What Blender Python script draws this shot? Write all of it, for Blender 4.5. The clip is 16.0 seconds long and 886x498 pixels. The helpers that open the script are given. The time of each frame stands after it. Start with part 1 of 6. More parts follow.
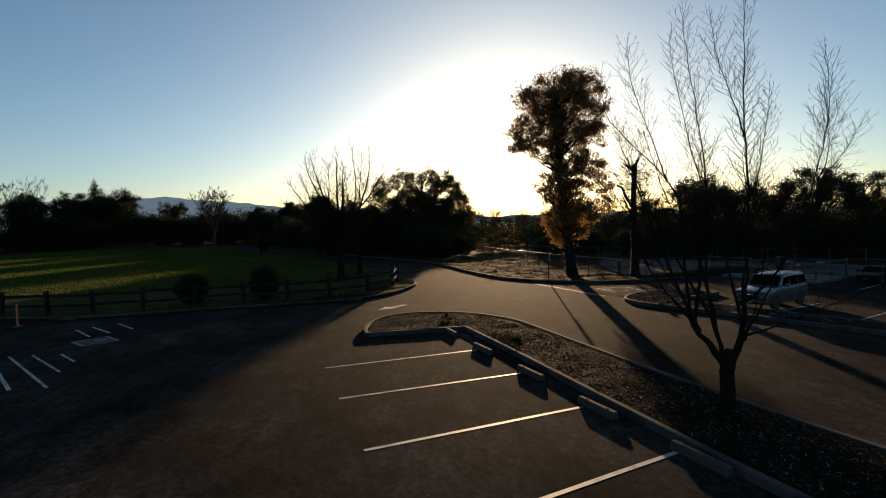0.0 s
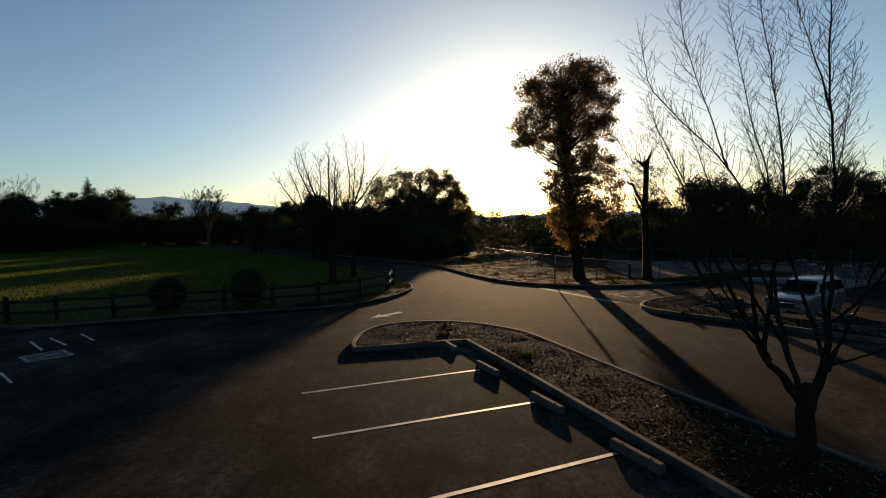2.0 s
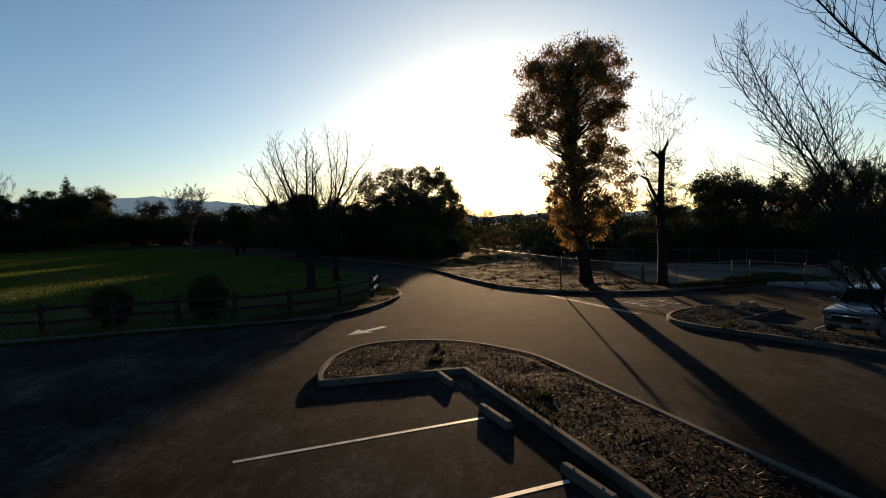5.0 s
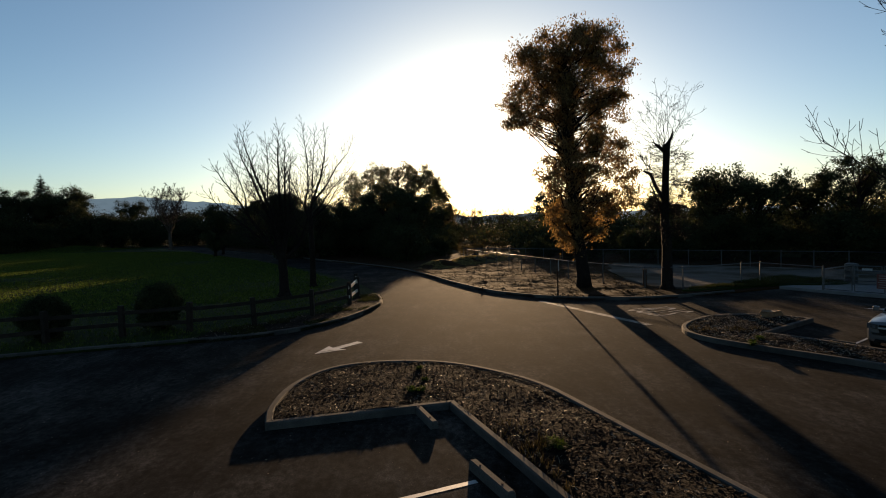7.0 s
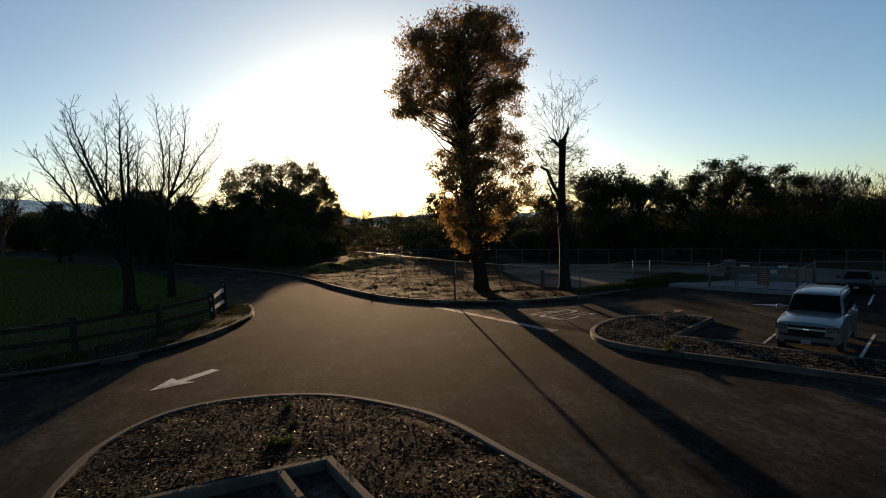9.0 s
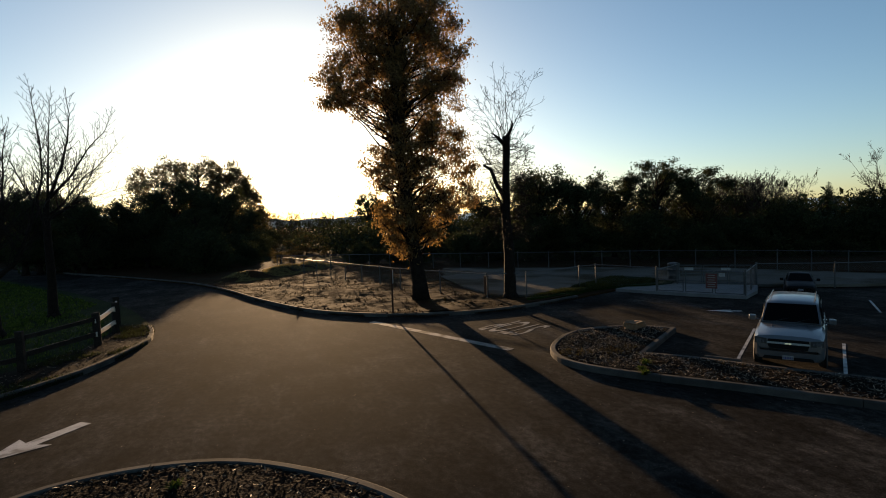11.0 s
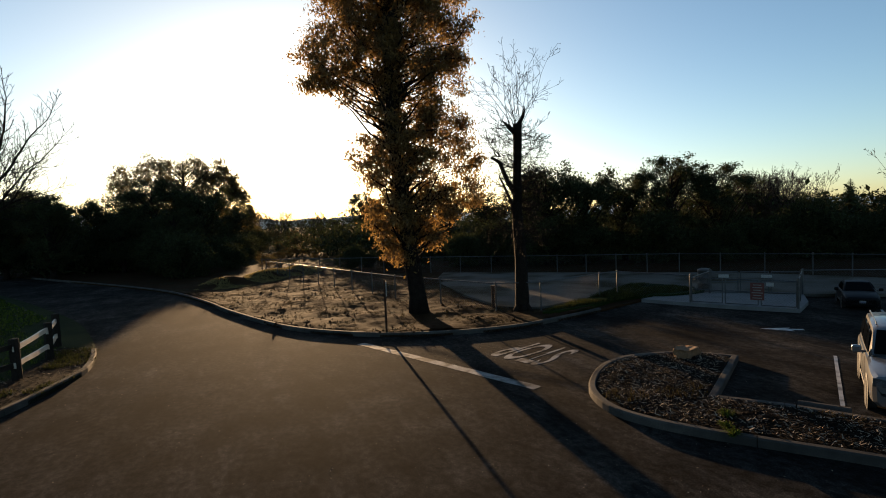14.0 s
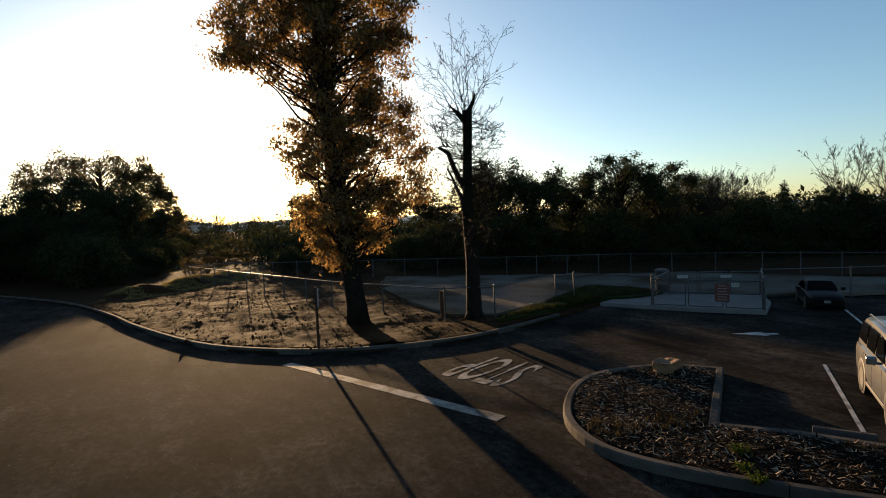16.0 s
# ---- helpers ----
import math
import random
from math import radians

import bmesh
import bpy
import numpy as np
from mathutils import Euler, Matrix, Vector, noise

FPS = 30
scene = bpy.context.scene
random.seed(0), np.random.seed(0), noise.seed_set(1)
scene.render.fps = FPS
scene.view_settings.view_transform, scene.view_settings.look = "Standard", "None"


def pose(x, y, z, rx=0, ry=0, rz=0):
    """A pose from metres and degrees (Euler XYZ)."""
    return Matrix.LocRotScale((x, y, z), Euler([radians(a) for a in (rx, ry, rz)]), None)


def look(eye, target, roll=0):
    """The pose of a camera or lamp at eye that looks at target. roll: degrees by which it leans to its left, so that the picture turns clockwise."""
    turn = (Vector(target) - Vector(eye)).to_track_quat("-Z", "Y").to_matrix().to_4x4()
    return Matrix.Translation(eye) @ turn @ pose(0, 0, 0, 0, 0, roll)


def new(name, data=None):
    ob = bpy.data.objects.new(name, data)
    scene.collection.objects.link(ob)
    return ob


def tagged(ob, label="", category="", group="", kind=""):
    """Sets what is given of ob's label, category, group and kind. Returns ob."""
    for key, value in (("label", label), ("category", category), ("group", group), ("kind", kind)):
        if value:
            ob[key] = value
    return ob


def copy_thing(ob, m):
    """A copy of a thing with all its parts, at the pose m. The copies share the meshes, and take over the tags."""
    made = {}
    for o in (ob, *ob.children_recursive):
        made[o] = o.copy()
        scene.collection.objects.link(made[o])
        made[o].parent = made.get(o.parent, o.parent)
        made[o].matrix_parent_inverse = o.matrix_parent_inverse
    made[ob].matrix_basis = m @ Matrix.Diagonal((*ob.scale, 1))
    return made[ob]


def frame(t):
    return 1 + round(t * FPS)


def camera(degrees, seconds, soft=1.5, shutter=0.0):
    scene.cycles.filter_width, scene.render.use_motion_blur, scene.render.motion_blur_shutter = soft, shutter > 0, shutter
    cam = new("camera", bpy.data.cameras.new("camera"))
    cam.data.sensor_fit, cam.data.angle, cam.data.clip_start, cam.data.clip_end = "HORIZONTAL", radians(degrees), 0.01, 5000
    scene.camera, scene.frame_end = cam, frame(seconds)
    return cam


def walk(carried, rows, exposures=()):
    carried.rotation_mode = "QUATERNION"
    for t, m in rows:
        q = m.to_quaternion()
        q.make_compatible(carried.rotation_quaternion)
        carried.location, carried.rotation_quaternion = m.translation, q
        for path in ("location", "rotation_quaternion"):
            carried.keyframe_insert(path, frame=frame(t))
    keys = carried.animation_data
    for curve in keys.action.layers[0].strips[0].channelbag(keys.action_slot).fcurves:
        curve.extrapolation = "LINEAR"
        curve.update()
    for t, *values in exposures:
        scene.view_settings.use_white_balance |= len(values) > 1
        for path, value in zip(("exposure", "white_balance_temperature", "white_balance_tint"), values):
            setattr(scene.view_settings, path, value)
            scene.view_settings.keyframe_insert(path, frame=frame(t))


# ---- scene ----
# ---------------------------------------------------------------- camera
cam = camera(80.0, 16.0, 1.0)
PATH = [
    (0, (-0.683, -15.964, 3.867), (-0.713, -13.966, 3.774), -1.6),
    (0.5, (-0.695, -15.437, 3.87), (-0.725, -13.439, 3.777), -1.5),
    (1, (-0.699, -14.857, 3.861), (-0.729, -12.859, 3.768), -1.6),
    (1.5, (-0.705, -14.285, 3.858), (-0.733, -12.287, 3.767), -1.6),
    (2, (-0.703, -13.694, 3.837), (-0.729, -11.696, 3.745), -1.5),
    (2.5, (-0.732, -13.111, 3.787), (-0.753, -11.113, 3.694), -1.6),
    (3, (-0.726, -12.499, 3.738), (-0.744, -10.501, 3.646), -1.6),
    (3.5, (-0.737, -11.878, 3.724), (-0.748, -9.881, 3.63), -1.6),
    (4, (-0.768, -11.277, 3.743), (-0.774, -9.279, 3.65), -1.5),
    (6.5, (-0.624, -8.156, 3.807), (-0.6, -6.158, 3.711), -1.8),
    (7, (-0.571, -7.471, 3.762), (-0.523, -5.473, 3.667), -1.7),
    (7.5, (-0.474, -6.738, 3.721), (-0.332, -4.745, 3.625), -1.7),
    (8, (-0.378, -6.044, 3.674), (-0.128, -4.062, 3.578), -1.7),
    (8.5, (-0.311, -5.402, 3.613), (0.04, -3.435, 3.516), -1.8),
    (9, (-0.221, -4.799, 3.606), (0.233, -2.854, 3.505), -1.8),
    (9.5, (-0.315, -4.182, 3.611), (0.25, -2.266, 3.507), -1.8),
    (10, (-0.228, -3.591, 3.635), (0.422, -1.702, 3.529), -2.0),
    (12.5, (0.631, -0.82, 3.745), (1.351, 1.043, 3.642), -2.1),
    (13, (0.729, -0.336, 3.753), (1.45, 1.527, 3.649), -2.1),
    (13.5, (0.867, 0.198, 3.753), (1.588, 2.061, 3.649), -2.2),
    (14, (1.051, 0.751, 3.761), (1.774, 2.613, 3.656), -2.2),
    (14.5, (1.27, 1.291, 3.753), (1.993, 3.153, 3.65), -2.3),
    (15, (1.471, 1.841, 3.714), (2.202, 3.699, 3.61), -2.2),
    (15.5, (1.677, 2.366, 3.649), (2.476, 4.197, 3.547), -2.3),
    (16, (1.947, 2.883, 3.576), (2.863, 4.658, 3.474), -2.4),
]
walk(cam, [(t, look(eye, target, roll)) for t, eye, target, roll in PATH], [(0, 1.2, 5850, 5), (1.3, 1.14, 5850, 5), (2.5, 1.2, 5850, 5), (4, 1.32, 5850, 5), (7, 1.38, 5850, 5), (10, 1.48, 5950, 5), (16, 1.95, 6150, 5)])

# ---------------------------------------------------------------- light
SUN_EL, SUN_AZ = 5.8, 6.3
world = bpy.data.worlds.new("sky")
scene.world = world
world.use_nodes = True
wn, wl = world.node_tree.nodes, world.node_tree.links
sky = wn.new("ShaderNodeTexSky")
sky.sky_type = "NISHITA"
sky.sun_disc = False
sky.sun_elevation, sky.sun_rotation = radians(SUN_EL), radians(SUN_AZ)
sky.altitude, sky.air_density, sky.dust_density, sky.ozone_density = 30, 0.82, 0.8, 1.7
wn["Background"].inputs["Strength"].default_value = 0.06
wl.new(sky.outputs["Color"], wn["Background"].inputs["Color"])

sun_data = bpy.data.lights.new("sun", "SUN")
sun_data.energy, sun_data.angle, sun_data.color = 3.8, radians(0.55), (1.0, 0.6, 0.3)
sun = new("sun", sun_data)
sun_way = Vector((math.sin(radians(SUN_AZ)) * math.cos(radians(SUN_EL)),
                  math.cos(radians(SUN_AZ)) * math.cos(radians(SUN_EL)), math.sin(radians(SUN_EL))))
sun.matrix_world = look(sun_way * 50, (0, 0, 0))


# ---------------------------------------------------------------- materials
def material(name, dark, light, scale=4.0, rough=0.8, fine=40.0, bump=0.3, metal=0.0, patch=None, patch_scale=0.3,
             seep=0.0, specular=0.5, depth=0.01, vary=0.0, coat=0.0):
    """Two-scale noise colour and bump; patch: a third colour in large stains; seep: light let through thin leaves."""
    m = bpy.data.materials.new(name)
    m.use_nodes = True
    n, l = m.node_tree.nodes, m.node_tree.links
    bsdf = n["Principled BSDF"]
    out = n["Material Output"]
    co = n.new("ShaderNodeTexCoord")
    a = n.new("ShaderNodeTexNoise")
    a.inputs["Scale"].default_value, a.inputs["Detail"].default_value = scale, 6
    b = n.new("ShaderNodeTexNoise")
    b.inputs["Scale"].default_value, b.inputs["Detail"].default_value = fine, 4
    l.new(co.outputs["Object"], a.inputs["Vector"])
    l.new(co.outputs["Object"], b.inputs["Vector"])
    add = n.new("ShaderNodeMath")
    add.operation = "MULTIPLY_ADD"
    add.inputs[1].default_value, add.inputs[2].default_value = 0.5, 0.0
    half = n.new("ShaderNodeMath")
    half.operation = "MULTIPLY_ADD"
    half.inputs[1].default_value = 0.5
    l.new(a.outputs["Fac"], add.inputs[0])
    l.new(b.outputs["Fac"], half.inputs[0])
    l.new(add.outputs[0], half.inputs[2])
    ramp = n.new("ShaderNodeValToRGB")
    ramp.color_ramp.elements[0].position, ramp.color_ramp.elements[1].position = 0.35, 0.68
    ramp.color_ramp.elements[0].color, ramp.color_ramp.elements[1].color = (*dark, 1), (*light, 1)
    l.new(half.outputs[0], ramp.inputs["Fac"])
    colour = ramp.outputs["Color"]
    if patch:
        c = n.new("ShaderNodeTexNoise")
        c.inputs["Scale"].default_value, c.inputs["Detail"].default_value = patch_scale, 5
        l.new(co.outputs["Object"], c.inputs["Vector"])
        r2 = n.new("ShaderNodeValToRGB")
        r2.color_ramp.elements[0].position, r2.color_ramp.elements[1].position = 0.47, 0.62
        l.new(c.outputs["Fac"], r2.inputs["Fac"])
        mix = n.new("ShaderNodeMix")
        mix.data_type = "RGBA"
        mix.inputs["B"].default_value = (*patch, 1)
        l.new(colour, mix.inputs["A"])
        l.new(r2.outputs["Color"], mix.inputs["Factor"])
        colour = mix.outputs["Result"]
    if vary:
        info = n.new("ShaderNodeNewGeometry")
        hsv = n.new("ShaderNodeHueSaturation")
        span = n.new("ShaderNodeMapRange")
        span.inputs["To Min"].default_value, span.inputs["To Max"].default_value = 1 - vary, 1 + vary
        l.new(info.outputs["Random Per Island"], span.inputs["Value"])
        l.new(span.outputs["Result"], hsv.inputs["Value"])
        l.new(colour, hsv.inputs["Color"])
        colour = hsv.outputs["Color"]
    l.new(colour, bsdf.inputs["Base Color"])
    bsdf.inputs["Roughness"].default_value, bsdf.inputs["Metallic"].default_value = rough, metal
    bsdf.inputs["Specular IOR Level"].default_value = specular
    bsdf.inputs["Coat Weight"].default_value = coat
    bsdf.inputs["Coat Roughness"].default_value = 0.08
    if bump:
        bp = n.new("ShaderNodeBump")
        bp.inputs["Strength"].default_value, bp.inputs["Distance"].default_value = bump, depth
        l.new(half.outputs[0], bp.inputs["Height"])
        l.new(bp.outputs["Normal"], bsdf.inputs["Normal"])
    if seep:
        tr = n.new("ShaderNodeBsdfTranslucent")
        l.new(colour, tr.inputs["Color"])
        mx = n.new("ShaderNodeMixShader")
        mx.inputs["Fac"].default_value = seep
        l.new(bsdf.outputs[0], mx.inputs[1])
        l.new(tr.outputs[0], mx.inputs[2])
        l.new(mx.outputs[0], out.inputs["Surface"])
    return m


def glass(name, tint=(0.003, 0.0033, 0.0037)):
    m = bpy.data.materials.new(name)
    m.use_nodes = True
    b = m.node_tree.nodes["Principled BSDF"]
    b.inputs["Base Color"].default_value = (*tint, 1)
    b.inputs["Roughness"].default_value = 0.04
    b.inputs["Specular IOR Level"].default_value = 0.03
    b.inputs["IOR"].default_value = 1.35
    return m


def asphalt():
    """Worn asphalt: aggregate speckle, rolled streaks, broad paler and darker stains, a few oil spots."""
    m = material("asphalt", (0.013, 0.012, 0.0106), (0.041, 0.0368, 0.0316), 0.8, 0.95, 70, 0.8, patch=(0.014, 0.013, 0.0118),
                 patch_scale=0.25, specular=0.015, depth=0.008)
    n, l = m.node_tree.nodes, m.node_tree.links
    bsdf = n["Principled BSDF"]
    co = n.new("ShaderNodeTexCoord")
    colour = bsdf.inputs["Base Color"].links[0].from_socket

    def layer(kind, size, squash, low, high, dark, light, turn):
        nonlocal colour
        place = n.new("ShaderNodeMapping")
        place.inputs["Scale"].default_value = (size, size * squash, size)
        place.inputs["Rotation"].default_value = (0, 0, radians(turn))
        l.new(co.outputs["Object"], place.inputs["Vector"])
        tex = n.new(kind)
        tex.inputs["Scale"].default_value = 1.0
        l.new(place.outputs["Vector"], tex.inputs["Vector"])
        span = n.new("ShaderNodeMapRange")
        span.inputs["From Min"].default_value, span.inputs["From Max"].default_value = low, high
        span.inputs["To Min"].default_value, span.inputs["To Max"].default_value = dark, light
        l.new(tex.outputs[0], span.inputs["Value"])
        hsv = n.new("ShaderNodeHueSaturation")
        l.new(span.outputs["Result"], hsv.inputs["Value"])
        l.new(colour, hsv.inputs["Color"])
        colour = hsv.outputs["Color"]

    layer("ShaderNodeTexVoronoi", 42.0, 1.0, 0.1, 0.6, 1.5, 0.65, 0)
    layer("ShaderNodeTexNoise", 1.6, 0.25, 0.35, 0.65, 0.8, 1.2, 24)
    layer("ShaderNodeTexNoise", 0.9, 1.0, 0.36, 0.64, 0.76, 1.26, 70)
    layer("ShaderNodeTexNoise", 9.0, 0.7, 0.35, 0.65, 0.62, 1.42, 10)
    layer("ShaderNodeTexNoise", 3.5, 0.4, 0.38, 0.62, 0.78, 1.25, 40)
    layer("ShaderNodeTexNoise", 0.35, 0.6, 0.4, 0.62, 0.72, 1.36, 60)
    layer("ShaderNodeTexVoronoi", 0.55, 1.0, 0.03, 0.12, 0.55, 1.0, 0)
    l.new(colour, bsdf.inputs["Base Color"])
    for size, deep in ((1.1, 0.006), (7.0, 0.0016)):
        swell = n.new("ShaderNodeTexNoise")
        swell.inputs["Scale"].default_value, swell.inputs["Detail"].default_value = size, 3
        l.new(co.outputs["Object"], swell.inputs["Vector"])
        relief = n.new("ShaderNodeBump")
        relief.inputs["Strength"].default_value, relief.inputs["Distance"].default_value = 1.0, deep
        l.new(swell.outputs[0], relief.inputs["Height"])
        if bsdf.inputs["Normal"].links:
            l.new(bsdf.inputs["Normal"].links[0].from_socket, relief.inputs["Normal"])
        l.new(relief.outputs["Normal"], bsdf.inputs["Normal"])
    return m


ASPHALT = asphalt()
ROADSEAL = material("crack_seal", (0.008, 0.008, 0.008), (0.014, 0.014, 0.014), 3, 0.95, 30, 0.2, specular=0.02)
CONCRETE = material("concrete", (0.036, 0.033, 0.03), (0.09, 0.083, 0.073), 2.0, 0.9, 50, 0.5, specular=0.1, patch=(0.034, 0.032, 0.029), patch_scale=1.1, depth=0.004)
PADCRETE = material("pale_concrete", (0.1, 0.098, 0.096), (0.17, 0.168, 0.165), 1.5, 0.85, 40, 0.3, depth=0.003, specular=0.15)
PAINT = material("road_paint", (0.24, 0.235, 0.225), (0.5, 0.49, 0.47), 6, 0.6, 70, 0.4, patch=(0.1, 0.096, 0.09), patch_scale=3.0, depth=0.003)
FADEDPAINT = material("faded_road_paint", (0.13, 0.127, 0.12), (0.34, 0.33, 0.31), 5, 0.8, 70, 0.5, patch=(0.06, 0.058, 0.054), patch_scale=2.2, depth=0.003, specular=0.1)
BLUEPAINT = material("blue_road_paint", (0.014, 0.018, 0.028), (0.022, 0.028, 0.045), 6, 0.9, 70, 0.4, patch=(0.03, 0.034, 0.042), patch_scale=3.0, depth=0.003)
MULCH = material("mulch", (0.004, 0.003, 0.002), (0.013, 0.009, 0.006), 6, 0.95, 45, 1.0, depth=0.03, specular=0.05)
CHIP = material("wood_chip", (0.004, 0.0028, 0.002), (0.016, 0.011, 0.0075), 3, 0.95, 30, 0.3, vary=0.7, specular=0.04)
SLIVER = material("dry_curled_leaf", (0.1, 0.075, 0.048), (0.3, 0.235, 0.16), 3, 0.6, 30, 0.2, vary=0.6, specular=0.3)
DIRT = material("dry_dirt", (0.015, 0.0076, 0.0034), (0.037, 0.0185, 0.0078), 1.2, 0.95, 25, 0.5, patch=(0.024, 0.017, 0.008), patch_scale=0.5, depth=0.04, specular=0.02)
SAND = material("pale_sandy_ground", (0.07, 0.063, 0.053), (0.135, 0.123, 0.104), 0.5, 0.95, 20, 0.6, patch=(0.042, 0.034, 0.021), patch_scale=0.3, depth=0.02, specular=0.02)
LAWN = material("lawn", (0.0045, 0.0095, 0.0019), (0.016, 0.027, 0.0045), 0.6, 0.95, 30, 1.0, patch=(0.024, 0.031, 0.006), patch_scale=0.12, depth=0.04, specular=0.04)
ROUGHLAND = material("rough_grassland", (0.02, 0.026, 0.009), (0.06, 0.06, 0.025), 0.1, 0.95, 4, 1.0, patch=(0.04, 0.03, 0.016), patch_scale=0.02, depth=0.1, specular=0.01)
GRASS = material("grass_blade", (0.03, 0.052, 0.008), (0.085, 0.105, 0.02), 2, 0.8, 20, 0, seep=0.6, vary=0.4, specular=0.05)
DRYGRASS = material("weed_blade", (0.024, 0.021, 0.007), (0.06, 0.044, 0.018), 2, 0.9, 20, 0, seep=0.3, vary=0.4, specular=0.02)
OLIVEGRASS = material("olive_grass_blade", (0.02, 0.025, 0.007), (0.055, 0.056, 0.017), 2, 0.8, 20, 0, seep=0.4, vary=0.4, specular=0.03)
# Brighter copy of the weed blade: the sun's gold on the bank, as colour.
SUNLITGRASS = material("sunlit_weed_blade", (0.12, 0.1, 0.035), (0.28, 0.22, 0.09), 2, 0.7, 20, 0, seep=0.5, vary=0.4, specular=0.1)
BARK = material("bark", (0.007, 0.005, 0.004), (0.024, 0.0175, 0.013), 5, 0.92, 35, 1.0, depth=0.03, specular=0.06)
PALEBARK = material("pale_bark", (0.03, 0.023, 0.018), (0.09, 0.068, 0.05), 4, 0.9, 30, 1.0, depth=0.02, specular=0.1)
TWIG = material("twig", (0.009, 0.0065, 0.005), (0.025, 0.018, 0.014), 6, 0.85, 30, 0.2, specular=0.1)
EUCLEAF = material("gum_leaf", (0.11, 0.075, 0.022), (0.29, 0.165, 0.05), 1.5, 0.5, 12, 0, seep=0.62, vary=0.5)
OAKLEAF = material("oak_leaf", (0.04, 0.036, 0.012), (0.12, 0.085, 0.028), 1.5, 0.6, 12, 0, seep=0.5, vary=0.5, specular=0.2)
DARKLEAF = material("dark_leaf", (0.016, 0.022, 0.008), (0.045, 0.048, 0.018), 1.5, 0.75, 12, 0, seep=0.25, vary=0.5, specular=0.1)
NEEDLE = material("needle", (0.015, 0.028, 0.012), (0.04, 0.055, 0.022), 1.5, 0.7, 12, 0, seep=0.1, vary=0.4)
# Distance haze is put into the ridge: a pale base colour and a slight glow.
HAZY_HILL = material("hazy_far_hill", (0.5, 0.51, 0.48), (0.62, 0.62, 0.58), 0.004, 1.0, 0.03, 0.5, depth=2.0)
HAZY_HILL.node_tree.nodes["Principled BSDF"].inputs["Emission Color"].default_value = (0.5, 0.5, 0.45, 1)
HAZY_HILL.node_tree.nodes["Principled BSDF"].inputs["Emission Strength"].default_value = 0.07
OLDWOOD = material("weathered_wood", (0.008, 0.006, 0.0045), (0.03, 0.022, 0.016), 3, 0.75, 40, 0.6, depth=0.004, specular=0.1)
# The fence wood again, lightened to stand for low sun on the end rails.
SUNLITWOOD = material("sunlit_split_wood", (0.32, 0.27, 0.21), (0.6, 0.52, 0.42), 3, 0.38, 40, 0.8, depth=0.01, specular=0.6)
GALV = material("galvanised_steel", (0.05, 0.051, 0.053), (0.095, 0.097, 0.1), 6, 0.5, 40, 0.15, metal=0.8, depth=0.002)
WIRE = material("wire", (0.055, 0.055, 0.055), (0.1, 0.1, 0.1), 6, 0.5, 40, 0, metal=0.7)
RUST = material("rusty_steel", (0.03, 0.015, 0.009), (0.07, 0.038, 0.024), 5, 0.9, 40, 0.4, depth=0.002, specular=0.08)
ROCK = material("sandstone", (0.1, 0.052, 0.022), (0.21, 0.115, 0.05), 3, 0.95, 22, 0.9, depth=0.02)
SUVPAINT = material("silver_paint", (0.1, 0.105, 0.112), (0.122, 0.128, 0.135), 2, 0.3, 300, 0.02, metal=0.5, coat=0.5)
DARKPAINT = material("black_car_paint", (0.003, 0.0032, 0.004), (0.005, 0.0053, 0.0065), 2, 0.5, 300, 0.02, coat=0.02, specular=0.08)
GRILLE = material("black_grille", (0.004, 0.004, 0.004), (0.009, 0.009, 0.009), 8, 0.8, 60, 0.2, depth=0.002, specular=0.1)
TRIM = material("black_trim", (0.012, 0.012, 0.013), (0.03, 0.03, 0.03), 8, 0.55, 60, 0.2, depth=0.002)
RUBBER = material("tyre_rubber", (0.012, 0.012, 0.012), (0.03, 0.03, 0.03), 8, 0.85, 60, 0.3, depth=0.003)
ALLOY = material("alloy", (0.45, 0.45, 0.46), (0.6, 0.6, 0.6), 8, 0.3, 60, 0.05, metal=0.9)
CHROME = material("chrome", (0.7, 0.7, 0.7), (0.8, 0.8, 0.8), 4, 0.12, 60, 0, metal=1.0)
LENS = material("clear_lens", (0.03, 0.031, 0.034), (0.13, 0.135, 0.145), 20, 0.12, 90, 0.1, specular=0.6, coat=0.6)
PLATE = material("plate_white", (0.16, 0.16, 0.16), (0.25, 0.25, 0.25), 8, 0.5, 60, 0)
INK = material("ink", (0.02, 0.03, 0.1), (0.03, 0.04, 0.13), 8, 0.6, 60, 0)
REDSIGN = material("red_sign", (0.06, 0.011, 0.008), (0.11, 0.02, 0.013), 5, 0.55, 30, 0.1, depth=0.002)
WHITESIGN = material("white_sign", (0.22, 0.215, 0.2), (0.34, 0.33, 0.31), 5, 0.55, 30, 0.1, depth=0.002)
ORANGE = material("orange_post", (0.5, 0.14, 0.03), (0.7, 0.22, 0.05), 5, 0.6, 30, 0.1)
WINDOW = glass("tinted_glass")


# ---------------------------------------------------------------- mesh helpers
def mesh_from(name, verts, faces, mat, smooth=False):
    me = bpy.data.meshes.new(name)
    me.from_pydata([tuple(v) for v in verts], [], faces)
    if not isinstance(mat, (list, tuple)):
        mat = [mat]
    for one in mat:
        me.materials.append(one)
    if smooth:
        me.polygons.foreach_set("use_smooth", [True] * len(me.polygons))
    me.update()
    return me


def piece(name, verts, faces, mat, parent=None, label="", smooth=False):
    """One mesh object, as a part where a parent is given."""
    ob = new(name, mesh_from(name, verts, faces, mat, smooth))
    ob.parent = parent
    return tagged(ob, label)


